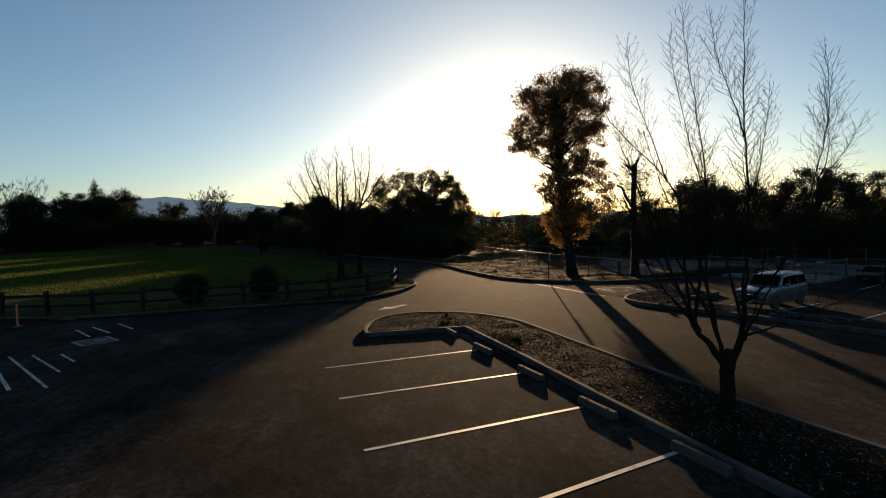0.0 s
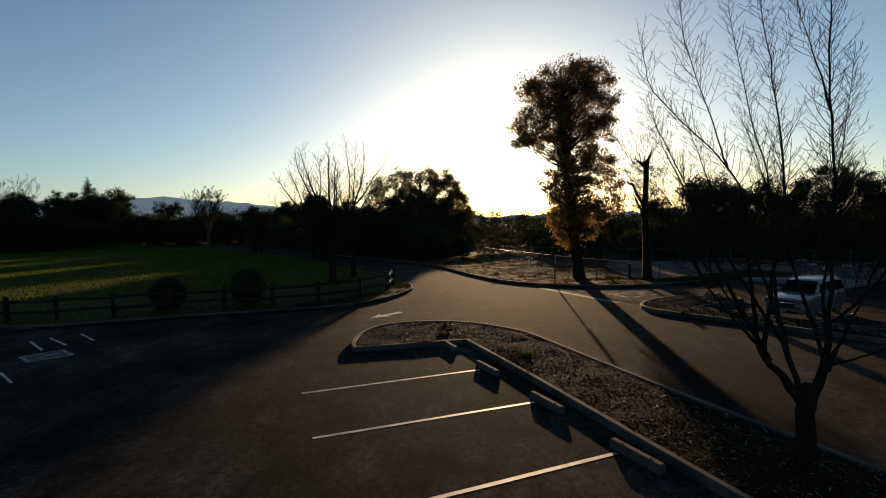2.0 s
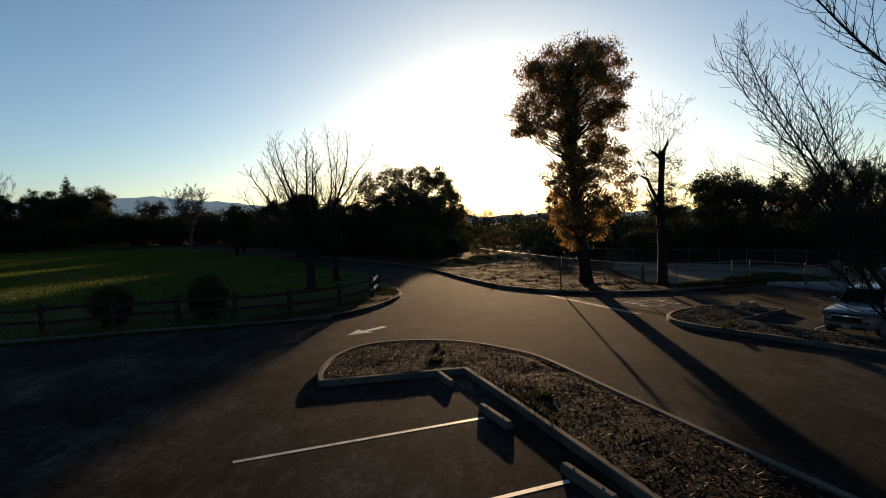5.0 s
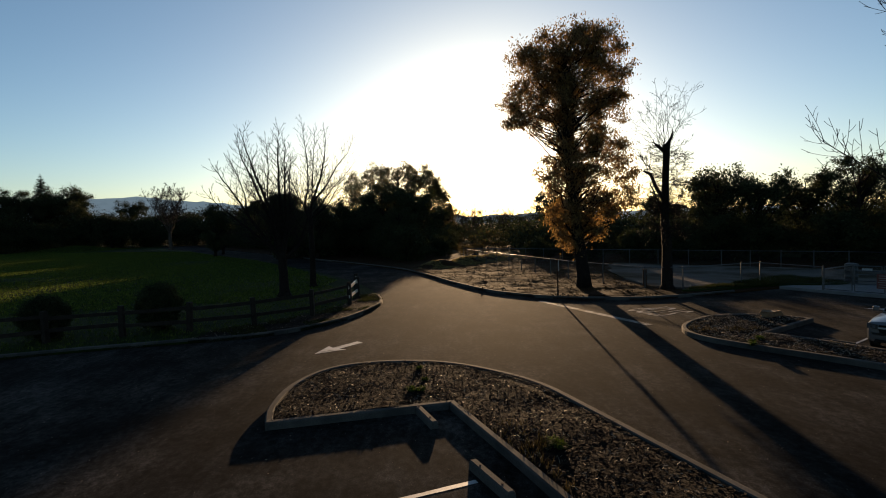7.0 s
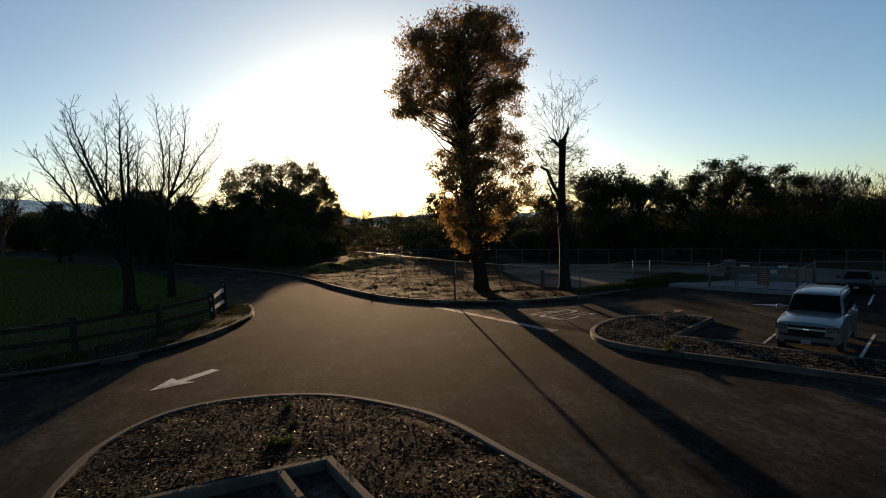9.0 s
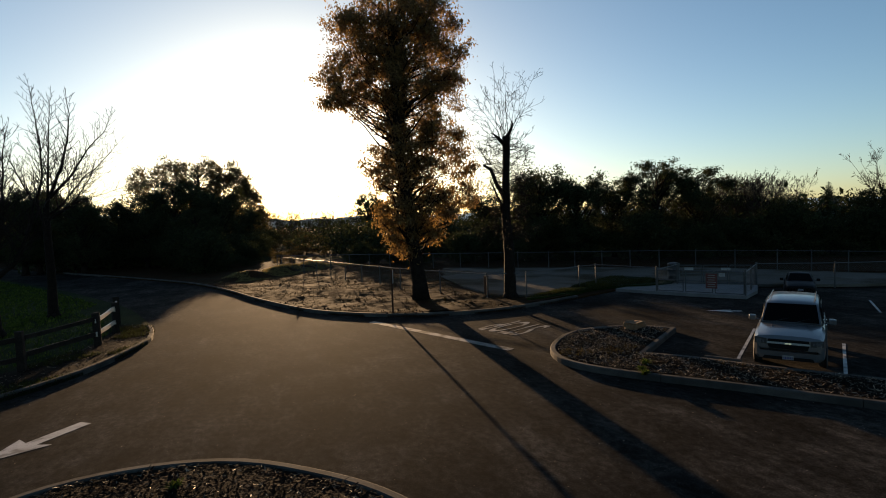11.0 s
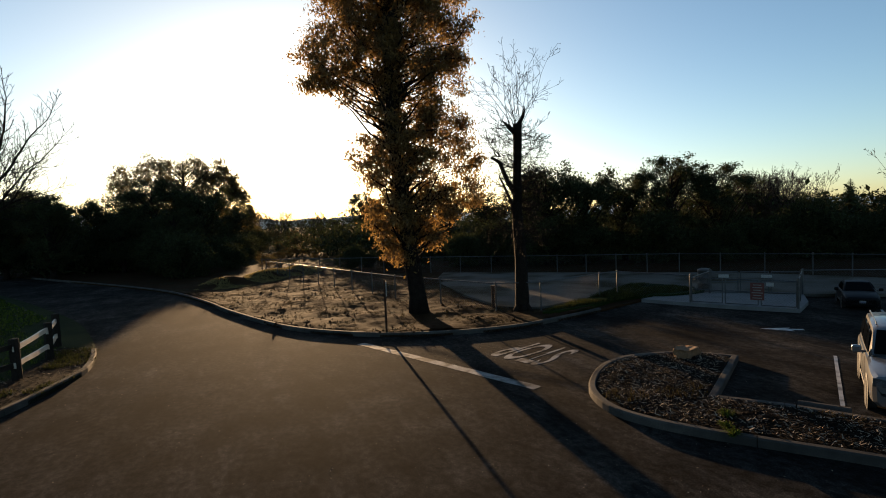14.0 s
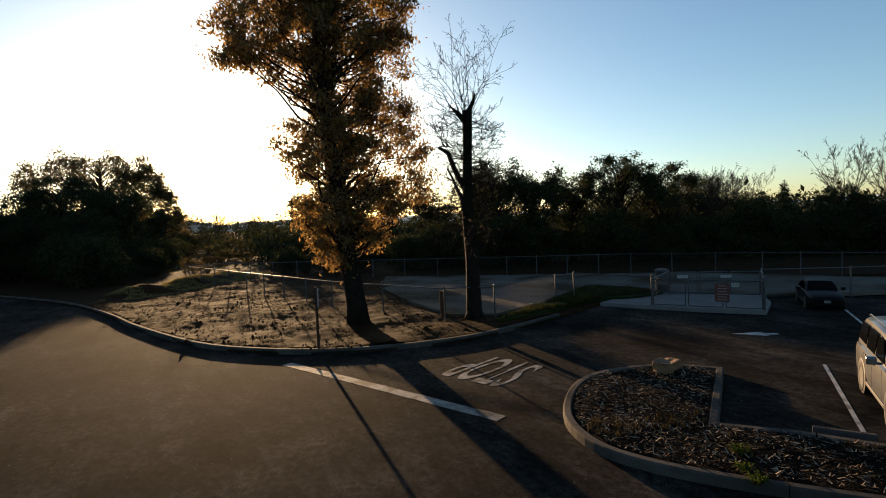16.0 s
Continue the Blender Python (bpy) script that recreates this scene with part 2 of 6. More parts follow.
def part(name, bm, mat, parent=None, label="", smooth=False):
    me = bpy.data.meshes.new(name)
    bmesh.ops.recalc_face_normals(bm, faces=bm.faces)
    bm.to_mesh(me)
    bm.free()
    me.materials.append(mat)
    if smooth:
        me.polygons.foreach_set("use_smooth", [True] * len(me.polygons))
    ob = new(name, me)
    ob.parent = parent
    return tagged(ob, label)


def thing(name, m, label, category, group="", kind=""):
    ob = new(name)
    ob.matrix_basis = m
    return tagged(ob, label, category, group, kind)


def box(bm, size, at=(0, 0, 0), turn=0.0, bevel=0.0, taper=1.0):
    made = bmesh.ops.create_cube(bm, size=1.0)["verts"]
    for v in made:
        s = taper if v.co.z > 0 else 1.0
        v.co = Vector((v.co.x * size[0] * s, v.co.y * size[1] * s, v.co.z * size[2]))
    if bevel:
        edges = {e for v in made for e in v.link_edges}
        made = bmesh.ops.bevel(bm, geom=list(edges), offset=bevel, segments=2, affect="EDGES", profile=0.5)["verts"]
        made = list({v for f in bm.faces for v in f.verts if v in set(made)} | set(made))
    bmesh.ops.transform(bm, matrix=pose(*at, 0, 0, turn), verts=[v for v in made if v.is_valid])
    return bm


def boxed(name, size, at, mat, parent, turn=0.0, bevel=0.01, label="", taper=1.0):
    bm = bmesh.new()
    box(bm, size, (0, 0, 0), 0, bevel, taper)
    ob = part(name, bm, mat, parent, label)
    ob.matrix_basis = pose(*at, 0, 0, turn)
    return ob


def tube(verts, faces, pts, radii, k=5, cap=True):
    """A tapered tube along pts, added to verts and faces."""
    base = len(verts)
    side = None
    for i, p in enumerate(pts):
        d = (pts[min(i + 1, len(pts) - 1)] - pts[max(i - 1, 0)]).normalized()
        if side is None:
            side = d.orthogonal().normalized()
        side = (side - d * side.dot(d)).normalized()
        up = d.cross(side)
        for j in range(k):
            a = 2 * math.pi * j / k
            verts.append(p + (side * math.cos(a) + up * math.sin(a)) * radii[i])
    for i in range(len(pts) - 1):
        for j in range(k):
            a, b = base + i * k + j, base + i * k + (j + 1) % k
            faces.append((a, b, b + k, a + k))
    if cap:
        faces.append(tuple(range(base + k - 1, base - 1, -1)))
        faces.append(tuple(range(base + (len(pts) - 1) * k, base + len(pts) * k)))


def rod(name, a, b, r, mat, parent, k=8, label="", r2=None):
    v, f = [], []
    tube(v, f, [Vector(a), Vector(b)], [r, r if r2 is None else r2], k)
    return piece(name, v, f, mat, parent, label)


def curve_through(pts, per=6, closed=False):
    """Catmull-Rom points through pts."""
    p = [Vector(q).to_2d() for q in pts]
    n = len(p)
    out = []
    for i in range(n if closed else n - 1):
        a = p[(i - 1) % n] if closed or i else p[0]
        b, c = p[i], p[(i + 1) % n]
        d = p[(i + 2) % n] if closed or i + 2 < n else p[-1]
        for s in range(per):
            t = s / per
            out.append(0.5 * ((2 * b) + (c - a) * t + (2 * a - 5 * b + 4 * c - d) * t * t + (3 * b - a - 3 * c + d) * t ** 3))
    if not closed:
        out.append(p[-1])
    return out


def sheet(name, outline, z, mat, label, category, thick=0.0, rise=None, cut=0.0):
    """A flat piece of ground inside an outline, with a skirt of the given thickness. rise(x, y) lifts it."""
    bm = bmesh.new()
    vs = [bm.verts.new((p[0], p[1], z)) for p in outline]
    es = [bm.edges.new((vs[i], vs[(i + 1) % len(vs)])) for i in range(len(vs))]
    bmesh.ops.triangle_fill(bm, edges=es, use_beauty=True)
    if cut:
        for _ in range(4):
            long = [e for e in bm.edges if e.calc_length() > cut]
            if long:
                bmesh.ops.subdivide_edges(bm, edges=long, cuts=1)
                bmesh.ops.triangulate(bm, faces=bm.faces[:])
    rim = [e for e in bm.edges if e.is_boundary]
    if rise:
        for v in bm.verts:
            if not v.is_boundary:
                v.co.z += rise(v.co.x, v.co.y)
    if thick:
        down = bmesh.ops.extrude_edge_only(bm, edges=rim)["geom"]
        for g in down:
            if isinstance(g, bmesh.types.BMVert):
                g.co.z -= thick
    bmesh.ops.recalc_face_normals(bm, faces=bm.faces)
    up = sum(f.normal.z * f.calc_area() for f in bm.faces)
    me = bpy.data.meshes.new(name)
    if up < 0:
        bmesh.ops.reverse_faces(bm, faces=bm.faces)
    bm.to_mesh(me)
    bm.free()
    me.materials.append(mat)
    return tagged(new(name, me), label, category, kind="structure")


def kerb(name, line, label, width=0.15, high=0.15, closed=False, side=1, inner=0.06, step=3.0):
    """Concrete kerb stones, each about three metres, along the outer edge given; the kerb lies to the left (side 1) or right of it."""
    top = tagged(new(name), label, "kerb", kind="structure")
    pts = [Vector(p) for p in line]
    if closed:
        pts.append(pts[0])
    normals = []
    for i in range(len(pts)):
        if closed and i in (0, len(pts) - 1):
            d0, d1 = (pts[-1] - pts[-2]).normalized(), (pts[1] - pts[0]).normalized()
        else:
            d0 = (pts[i] - pts[max(i - 1, 0)]).normalized() if i else (pts[1] - pts[0]).normalized()
            d1 = (pts[min(i + 1, len(pts) - 1)] - pts[i]).normalized() if i < len(pts) - 1 else d0
        n0, n1 = Vector((-d0.y, d0.x)) * side, Vector((-d1.y, d1.x)) * side
        m = (n0 + n1).normalized()
        normals.append(m / max(0.5, m.dot(n1)))
    prof = [(0.0, -0.05), (0.0, high - 0.03), (0.008, high - 0.01), (0.03, high), (width - 0.02, high), (width, high - 0.02), (width, inner - 0.05)]
    i = 0
    while i < len(pts) - 1:
        j, far = i, 0.0
        while j < len(pts) - 1 and far < step:
            far += (pts[j + 1] - pts[j]).length
            j += 1
        v, f = [], []
        for q in range(i, j + 1):
            base = pts[q]
            if q in (i, j) and 0 < q < len(pts) - 1:
                d = (pts[min(q + 1, len(pts) - 1)] - pts[q - 1]).normalized()
                base = base + d * (0.006 if q == i else -0.006)
            for off, z in prof:
                w = base + normals[q] * off
                v.append((w.x, w.y, z))
        k = len(prof)
        for q in range(j - i):
            for s in range(k - 1):
                a = q * k + s
                f.append((a, a + 1, a + k + 1, a + k) if side > 0 else (a, a + k, a + k + 1, a + 1))
        f.append(tuple(range(k)))
        f.append(tuple(range((j - i) * k + k - 1, (j - i) * k - 1, -1)))
        piece("kerb_stone", v, f, CONCRETE, top)
        i = j
    return top


def inside(x, y, poly):
    hit = False
    for i in range(len(poly)):
        a, b = poly[i], poly[i - 1]
        if (a[1] > y) != (b[1] > y) and x < (b[0] - a[0]) * (y - a[1]) / (b[1] - a[1]) + a[0]:
            hit = not hit
    return hit


# ---------------------------------------------------------------- ground and roads
def disc(name, r, z, mat, label):
    v, f = [(0, 0, z)], []
    rings = [20, 60, 150, 400, 1000, 2000, r]
    for q, rad in enumerate(rings):
        for j in range(48):
            a = 2 * math.pi * j / 48
            v.append((rad * math.cos(a), rad * math.sin(a), z))
    for j in range(48):
        f.append((0, 1 + j, 1 + (j + 1) % 48))
    for q in range(len(rings) - 1):
        for j in range(48):
            a, b = 1 + q * 48 + j, 1 + q * 48 + (j + 1) % 48
            f.append((a, a + 48, b + 48, b))
    return tagged(piece(name, v, f, mat), label, "ground", kind="structure")


disc("ground", 4200, -0.06, ROUGHLAND, "dark rough grassland reaching to the far horizon")

ISLAND_OUT = curve_through([(-3.76, 2.30), (-3.97, 3.2), (-3.94, 4.6), (-3.5, 5.85), (-2.66, 6.5), (-1.37, 6.62), (-0.04, 6.2), (1.15, 5.15),
                            (1.9, 4.1), (2.45, 2.6), (3.0, 0.95), (3.66, -1.0), (4.25, -2.7), (4.95, -4.6), (5.6, -6.3), (6.4, -8.2),
                            (7.5, -11.0), (9.2, -15.0), (11.2, -20.0)], 4)
ISLAND_IN = [Vector(p) for p in ((-0.28, 3.05), (0.67, 0.36), (1.46, -2.0), (2.5, -5.2), (3.4, -7.9), (4.6, -11.2), (6.0, -15.0), (7.9, -20.0))]
RIGHT_OUT = curve_through([(12.55, 10.25), (11.75, 11.2), (10.36, 11.6), (9.3, 11.32), (8.35, 10.58), (7.72, 9.78), (7.45, 8.85), (7.6, 8.08),
                           (8.06, 7.24), (8.68, 6.4), (9.3, 5.6), (10.3, 4.2), (11.6, 2.3), (13.6, -0.6), (16.5, -4.8)], 4)
RIGHT_IN = [Vector(p) for p in ((9.68, 8.36), (10.38, 7.5), (11.0, 6.4), (12.2, 4.6), (14.2, 1.7), (18.0, -3.9))]
LAWN_EDGE = curve_through([(-34.0, 8.2), (-26.0, 7.9), (-20.7, 7.9), (-17.8, 7.6), (-14.9, 8.5), (-11.8, 9.55), (-8.8, 10.3), (-7.0, 10.75), (-5.4, 11.8),
                           (-4.0, 13.8), (-3.2, 16.3), (-2.98, 18.2), (-3.6, 21.4), (-5.4, 27.0), (-8.0, 32.5), (-12.4, 41.0),
                           (-21.8, 57.0), (-31.5, 71.0), (-45.0, 91.0), (-66.0, 122.0)], 4)
VERGE_EDGE = curve_through([(-59.0, 126.0), (-43.0, 100.0), (-27.5, 76.0), (-16.3, 58.0), (-7.0, 43.6), (-3.0, 36.6), (-0.7, 30.4), (0.5, 26.2), (2.4, 21.1), (4.1, 18.75),
                            (5.7, 17.5), (7.5, 16.75), (9.5, 16.5), (10.9, 16.7), (12.5, 17.1), (14.1, 17.6)], 4)
sheet("road", [(-60, -60), (60, -60), (60, 9), (36, 9), (27, 14.5), (22, 20), (16, 21), (8, 21), (4, 24), (0, 38), (-10, 58), (-21, 76), (-37, 100), (-55, 132),
               (-76, 128), (-53, 90), (-39, 70), (-28, 54), (-12, 30), (-7, 17), (-14, 11), (-34, 10), (-60, 10)], 0.0, ASPHALT,
      "worn dark asphalt car park and access road with patches and cracks", "road", thick=0.05)

sheet("lawn", [tuple(p) for p in LAWN_EDGE] + [(-75, 150), (-130, 150), (-150, 60), (-120, 10), (-60, 8.2)], 0.07, LAWN,
      "mown green lawn in long evening shadow", "lawn", thick=0.1, cut=9.0,
      rise=lambda x, y: 0.10 * noise.noise(Vector((x * 0.12, y * 0.12, 0))))
FENCE_SIDE = [(-4.6, 21.3), (-4.55, 19.7), (-4.65, 17.3), (-5.8, 14.9), (-7.5, 13.0), (-8.6, 12.0)]
sheet("soil_bed", [tuple(p) for p in LAWN_EDGE[24:48]] + FENCE_SIDE, 0.098, MULCH,
      "dark bare soil strewn with leaves between the rail fence and the kerb", "ground", thick=0.1, cut=9.0,
      rise=lambda x, y: 0.10 * noise.noise(Vector((x * 0.12, y * 0.12, 0))))
kerb("lawn_kerb", LAWN_EDGE[:48], "low pale concrete kerb round the lawn", side=1)
sheet("verge", [tuple(p) for p in VERGE_EDGE] + [(17.3, 18.7), (19.0, 20.0), (28, 20), (34, 16), (44, 20), (30, 36), (12, 54), (-8, 62), (-30, 105), (-50, 132)],
      0.075, DIRT, "bare brown dirt verge with dry weeds", "ground", thick=0.12, cut=6.0,
      rise=lambda x, y: 0.05 * noise.noise(Vector((x * 0.5, y * 0.5, 3))))
kerb("verge_kerb", VERGE_EDGE[12:], "weathered concrete kerb along the dirt verge", side=1)

sheet("dog_park_ground", [(11.2, 24.5), (11.0, 20.2), (12.2, 19.0), (15.6, 20.1), (16.7, 20.2), (18.1, 18.9), (20.6, 18.4), (22.95, 15.75), (25.5, 13.7), (33, 9.7), (42, 8), (42, 13),
                          (31.3, 15.3), (29.5, 19.5), (28.0, 22.6), (25.6, 25.2), (20.2, 30), (14.4, 35.3), (12.2, 31.0)], 0.16, SAND,
      "pale sandy ground of a fenced dog park", "ground", thick=0.12, cut=5.0,
      rise=lambda x, y: 0.04 * noise.noise(Vector((x * 0.3, y * 0.3, 7))))
sheet("grass_strip", curve_through([(11.6, 17.8), (13.8, 18.0), (15.8, 18.8), (17.4, 18.9), (18.6, 18.4), (20.6, 18.6), (20.6, 21.4), (19.4, 22.2), (17.4, 20.9), (15.4, 19.9), (13.2, 18.9)], 4, True),
      0.215, LAWN, "uneven strip of green grass beside the dog park fence", "grass", thick=0.16, cut=1.5,
      rise=lambda x, y: 0.06 * noise.noise(Vector((x, y, 9))))
sheet("gate_pad", [(16.9, 18.5), (17.72, 16.75), (18.45, 15.3), (19.6, 13.58), (21.4, 14.5), (22.9, 15.7), (20.5, 18.35), (18.1, 18.85)], 0.14, PADCRETE,
      "pale concrete pad at the dog park gate", "pavement", thick=0.14)


BERM, BERM_WAY = Vector((-1.2, 36.9)), Vector((0.638, 0.77))


def mound_height(x, y):
    """A long low bank of earth beside the fence."""
    p = Vector((x, y)) - BERM
    s, d = p.dot(BERM_WAY), p.x * BERM_WAY.y - p.y * BERM_WAY.x
    d += 0.5 * noise.noise(Vector((s * 0.3, 1.7, 0)))
    ends = max(0.0, min(1.0, s / 2.5)) * max(0.0, min(1.0, (13.5 - s) / 3.0))
    return ends * (0.62 * math.exp(-(d / 1.25) ** 2) * (0.85 + 0.5 * noise.noise(Vector((x * 0.4, y * 0.4, 2)))) + 0.05 * noise.noise(Vector((x * 2, y * 2, 5)))) + 0.085


def soil_height(x, y):
    """Low lumps of trodden earth, over the even verge."""
    lumps = 0.08 * noise.noise(Vector((x * 0.6, y * 0.6, 11))) + 0.035 * noise.noise(Vector((x * 2.4, y * 2.4, 12))) + 0.035 * noise.noise(Vector((x * 5.5, y * 5.5, 13)))
    return 0.092 + 0.05 * noise.noise(Vector((x * 0.5, y * 0.5, 3))) + max(0.0, lumps + 0.035)


SOIL_PATCH = [tuple(p) for p in VERGE_EDGE[20:]] + [(15.5, 19.4), (12, 18.6), (10.8, 20.2), (11.0, 24.5), (14.2, 35.2), (8, 40.6), (3.6, 41.4), (-2.0, 36.8)]


def verge_soil():
    """The lumpy surface of the verge and of the rough corner of the dog park."""
    cell = 0.17
    index, v, f = {}, [], []
    for i in range(int(18.5 / cell)):
        for j in range(int(25.0 / cell)):
            x, y = -3.0 + cell * i, 16.6 + cell * j
            if not all(inside(x + cell * a, y + cell * b, SOIL_PATCH) for a, b in ((-0.7, -0.7), (1.7, -0.7), (1.7, 1.7), (-0.7, 1.7))):
                continue
            quad = []
            for a, b in ((i, j), (i + 1, j), (i + 1, j + 1), (i, j + 1)):
                if (a, b) not in index:
                    index[(a, b)] = len(v)
                    px, py = -3.0 + cell * a, 16.6 + cell * b
                    v.append((px, py, soil_height(px, py)))
                quad.append(index[(a, b)])
            f.append(tuple(quad))
    return tagged(piece("verge_soil", v, f, DIRT, smooth=True), "lumpy reddish-brown bare earth with few weeds", "ground", kind="structure")


verge_soil()


def mound():
    v, f = [], []
    nx, ny = 60, 22
    for j in range(ny):
        for i in range(nx):
            s, d = 13.5 * i / (nx - 1), -2.6 + 5.2 * j / (ny - 1)
            x, y = BERM.x + BERM_WAY.x * s + BERM_WAY.y * d, BERM.y + BERM_WAY.y * s - BERM_WAY.x * d
            v.append((x, y, mound_height(x, y)))
    for j in range(ny - 1):
        for i in range(nx - 1):
            a = j * nx + i
            f.append((a, a + nx, a + nx + 1, a + 1))
    return tagged(piece("dirt_mound", v, f, DIRT, smooth=True), "low bank of brown dirt with dry weeds", "mound", kind="structure")


mound()


def bed(name, outline, label):
    """Uneven mulch inside an outline."""
    return sheet(name, outline, 0.1, MULCH, label, "planting bed", thick=0.12, cut=0.7,
                 rise=lambda x, y: 0.03 + 0.05 * noise.noise(Vector((x * 0.9, y * 0.9, 1))) + 0.02 * noise.noise(Vector((x * 5, y * 5, 4))))


def chips(name, outline, count, box4, seed, label, lift=0.135, mat=CHIP, low=0.012, high=0.05, thin=0.35, tip=0.5):
    """Loose wood chips and leaves lying on a bed, too many to count."""
    rng = random.Random(seed)
    v, f = [], []
    while len(f) < count:
        x, y = rng.uniform(box4[0], box4[2]), rng.uniform(box4[1], box4[3])
        if not inside(x, y, outline):
            continue
        z = lift + 0.05 * noise.noise(Vector((x * 0.9, y * 0.9, 1))) + rng.uniform(0, 0.015)
        a, tilt, s = rng.uniform(0, 6.28), rng.gauss(0, tip), low + (high - low) * rng.random() ** 1.5
        w = s * thin * rng.uniform(0.6, 1.4)
        dx, dy, up = math.cos(a), math.sin(a), math.sin(tilt) * s
        b = len(v)
        v += [(x - dx * s - dy * w, y - dy * s + dx * w, z - up * 0.3), (x - dx * s + dy * w, y - dy * s - dx * w, z - up * 0.3 + 0.004),
              (x + dx * s + dy * w * 0.6, y + dy * s - dx * w * 0.6, z + abs(up)), (x + dx * s - dy * w * 0.6, y + dy * s + dx * w * 0.6, z + abs(up))]
        f.append((b, b + 1, b + 2, b + 3))
    return tagged(piece(name, v, f, mat), label, "wood chips", kind="stuff")


def closed_edge(outer, inner):
    return [tuple(p) for p in outer] + [tuple(p) for p in reversed(inner)]


def toward(pts, d):
    """The outline moved inwards by d (for an outline that runs clockwise)."""
    p = [Vector(q) for q in pts]
    out = []
    for i in range(len(p)):
        a, b = (p[i] - p[i - 1]).normalized(), (p[(i + 1) % len(p)] - p[i]).normalized()
        n0, n1 = Vector((a.y, -a.x)), Vector((b.y, -b.x))
        m = (n0 + n1).normalized()
        out.append(tuple(p[i] + m / max(0.5, m.dot(n1)) * d))
    return out


ISLAND = closed_edge(ISLAND_OUT, ISLAND_IN)
kerb("island_kerb", ISLAND, "pale concrete kerb round a mulched island", closed=True, side=-1)
bed("island_bed", toward(ISLAND, 0.1), "mulched planting island between parking bays")
chips("island_chips", toward(ISLAND, 0.2), 30000, (-4, -9.5, 7, 6.6), 3, "scattered wood chips and dry leaves on the island")
chips("island_leaves", toward(ISLAND, 0.2), 4200, (-4, -9.5, 7, 6.6), 13, "pale curled dry leaves among the mulch", 0.15, SLIVER, 0.01, 0.045, 0.12, 0.7)
SOIL = [tuple(p) for p in LAWN_EDGE[24:48]] + FENCE_SIDE
chips("soil_chips", SOIL, 5000, (-9, 10, -2.9, 21.5), 6, "wood chips and dry leaves on the soil by the fence", 0.125)
chips("soil_leaves", SOIL, 500, (-9, 10, -2.9, 21.5), 16, "pale curled dry leaves on the soil by the fence", 0.135, SLIVER, 0.012, 0.05, 0.2, 0.6)
RIGHT = closed_edge(RIGHT_OUT, RIGHT_IN)
kerb("bay_island_kerb", RIGHT, "pale concrete kerb round a teardrop island", closed=True, side=1)
bed("bay_island_bed", toward(RIGHT, -0.1), "mulched teardrop island beside parking bays")
chips("bay_island_chips", toward(RIGHT, -0.2), 15000, (7.5, 2, 13, 11.6), 4, "scattered wood chips and dry leaves on the teardrop island")
chips("bay_island_leaves", toward(RIGHT, -0.2), 4800, (7.5, 2, 13, 11.6), 14, "pale curled dry leaves among the mulch", 0.15, SLIVER, 0.01, 0.05, 0.17, 0.6)


# ---------------------------------------------------------------- road markings
def stripe(name, a, b, width, label, mat=PAINT, z=0.005):
    a, b = Vector(a), Vector(b)
    d = (b - a).normalized()
    n = Vector((-d.y, d.x)) * width / 2
    k = max(2, int((b - a).length / 0.4))
    rng = random.Random(int(a.x * 97 + a.y * 31))
    v, f = [], []
    for i in range(k + 1):
        p = a + (b - a) * i / k
        j1, j2 = rng.uniform(0.88, 1.05), rng.uniform(0.88, 1.05)
        v += [(p.x + n.x * j1, p.y + n.y * j1, z), (p.x - n.x * j2, p.y - n.y * j2, z)]
    f = [(2 * i, 2 * i + 1, 2 * i + 3, 2 * i + 2) for i in range(k)]
    return tagged(piece(name, v, f, mat), label, "road marking", "painted bay lines", "structure")


for a, b in (((-4.24, -1.62), (0.0, 0.04)), ((-3.30, -4.25), (1.02, -2.56)), ((-2.28, -7.03), (1.96, -5.12)), ((-1.26, -9.75), (2.95, -7.36)),
             ((-0.3, -12.4), (3.95, -10.2))):
    stripe("bay_line", a, b, 0.10, "thin worn white line between parking bays")
for a, b in (((11.2, 6.97), (14.88, 9.43)), ((11.5, 4.64), (15.15, 6.98)), ((13.6, 2.9), (17.2, 5.2)), ((19.75, 10.75), (22.35, 12.55)), ((20.6, 9.2), (23.0, 10.95))):
    stripe("bay_line", a, b, 0.075, "thin white line between parking bays")
stripe("stop_line", (4.5, 17.1), (7.05, 10.75), 0.30, "wide white stop line across the exit lane", FADEDPAINT)


def arrow(name, tip, tail, label, head=0.9, wide=0.42, shaft=0.14, z=0.006):
    tip, tail = Vector(tip), Vector(tail)
    d = (tip - tail).normalized()
    n = Vector((-d.y, d.x))
    neck = tip - d * head
    pts = [tip, neck + n * wide, neck + d * 0.08 + n * shaft, tail + n * shaft, tail - n * shaft, neck + d * 0.08 - n * shaft, neck - n * wide]
    v = [(p.x, p.y, z) for p in pts]
    return tagged(piece(name, v, [(0, 1, 2, 5, 6), (2, 3, 4, 5)], PAINT), label, "road marking", kind="structure")


arrow("lane_arrow", (-4.12, 8.2), (-2.95, 9.62), "white lane arrow painted on the asphalt")
arrow("lane_arrow", (16.2, 12.52), (17.14, 11.75), "white lane arrow painted in the far car park", wide=0.27, shaft=0.085)


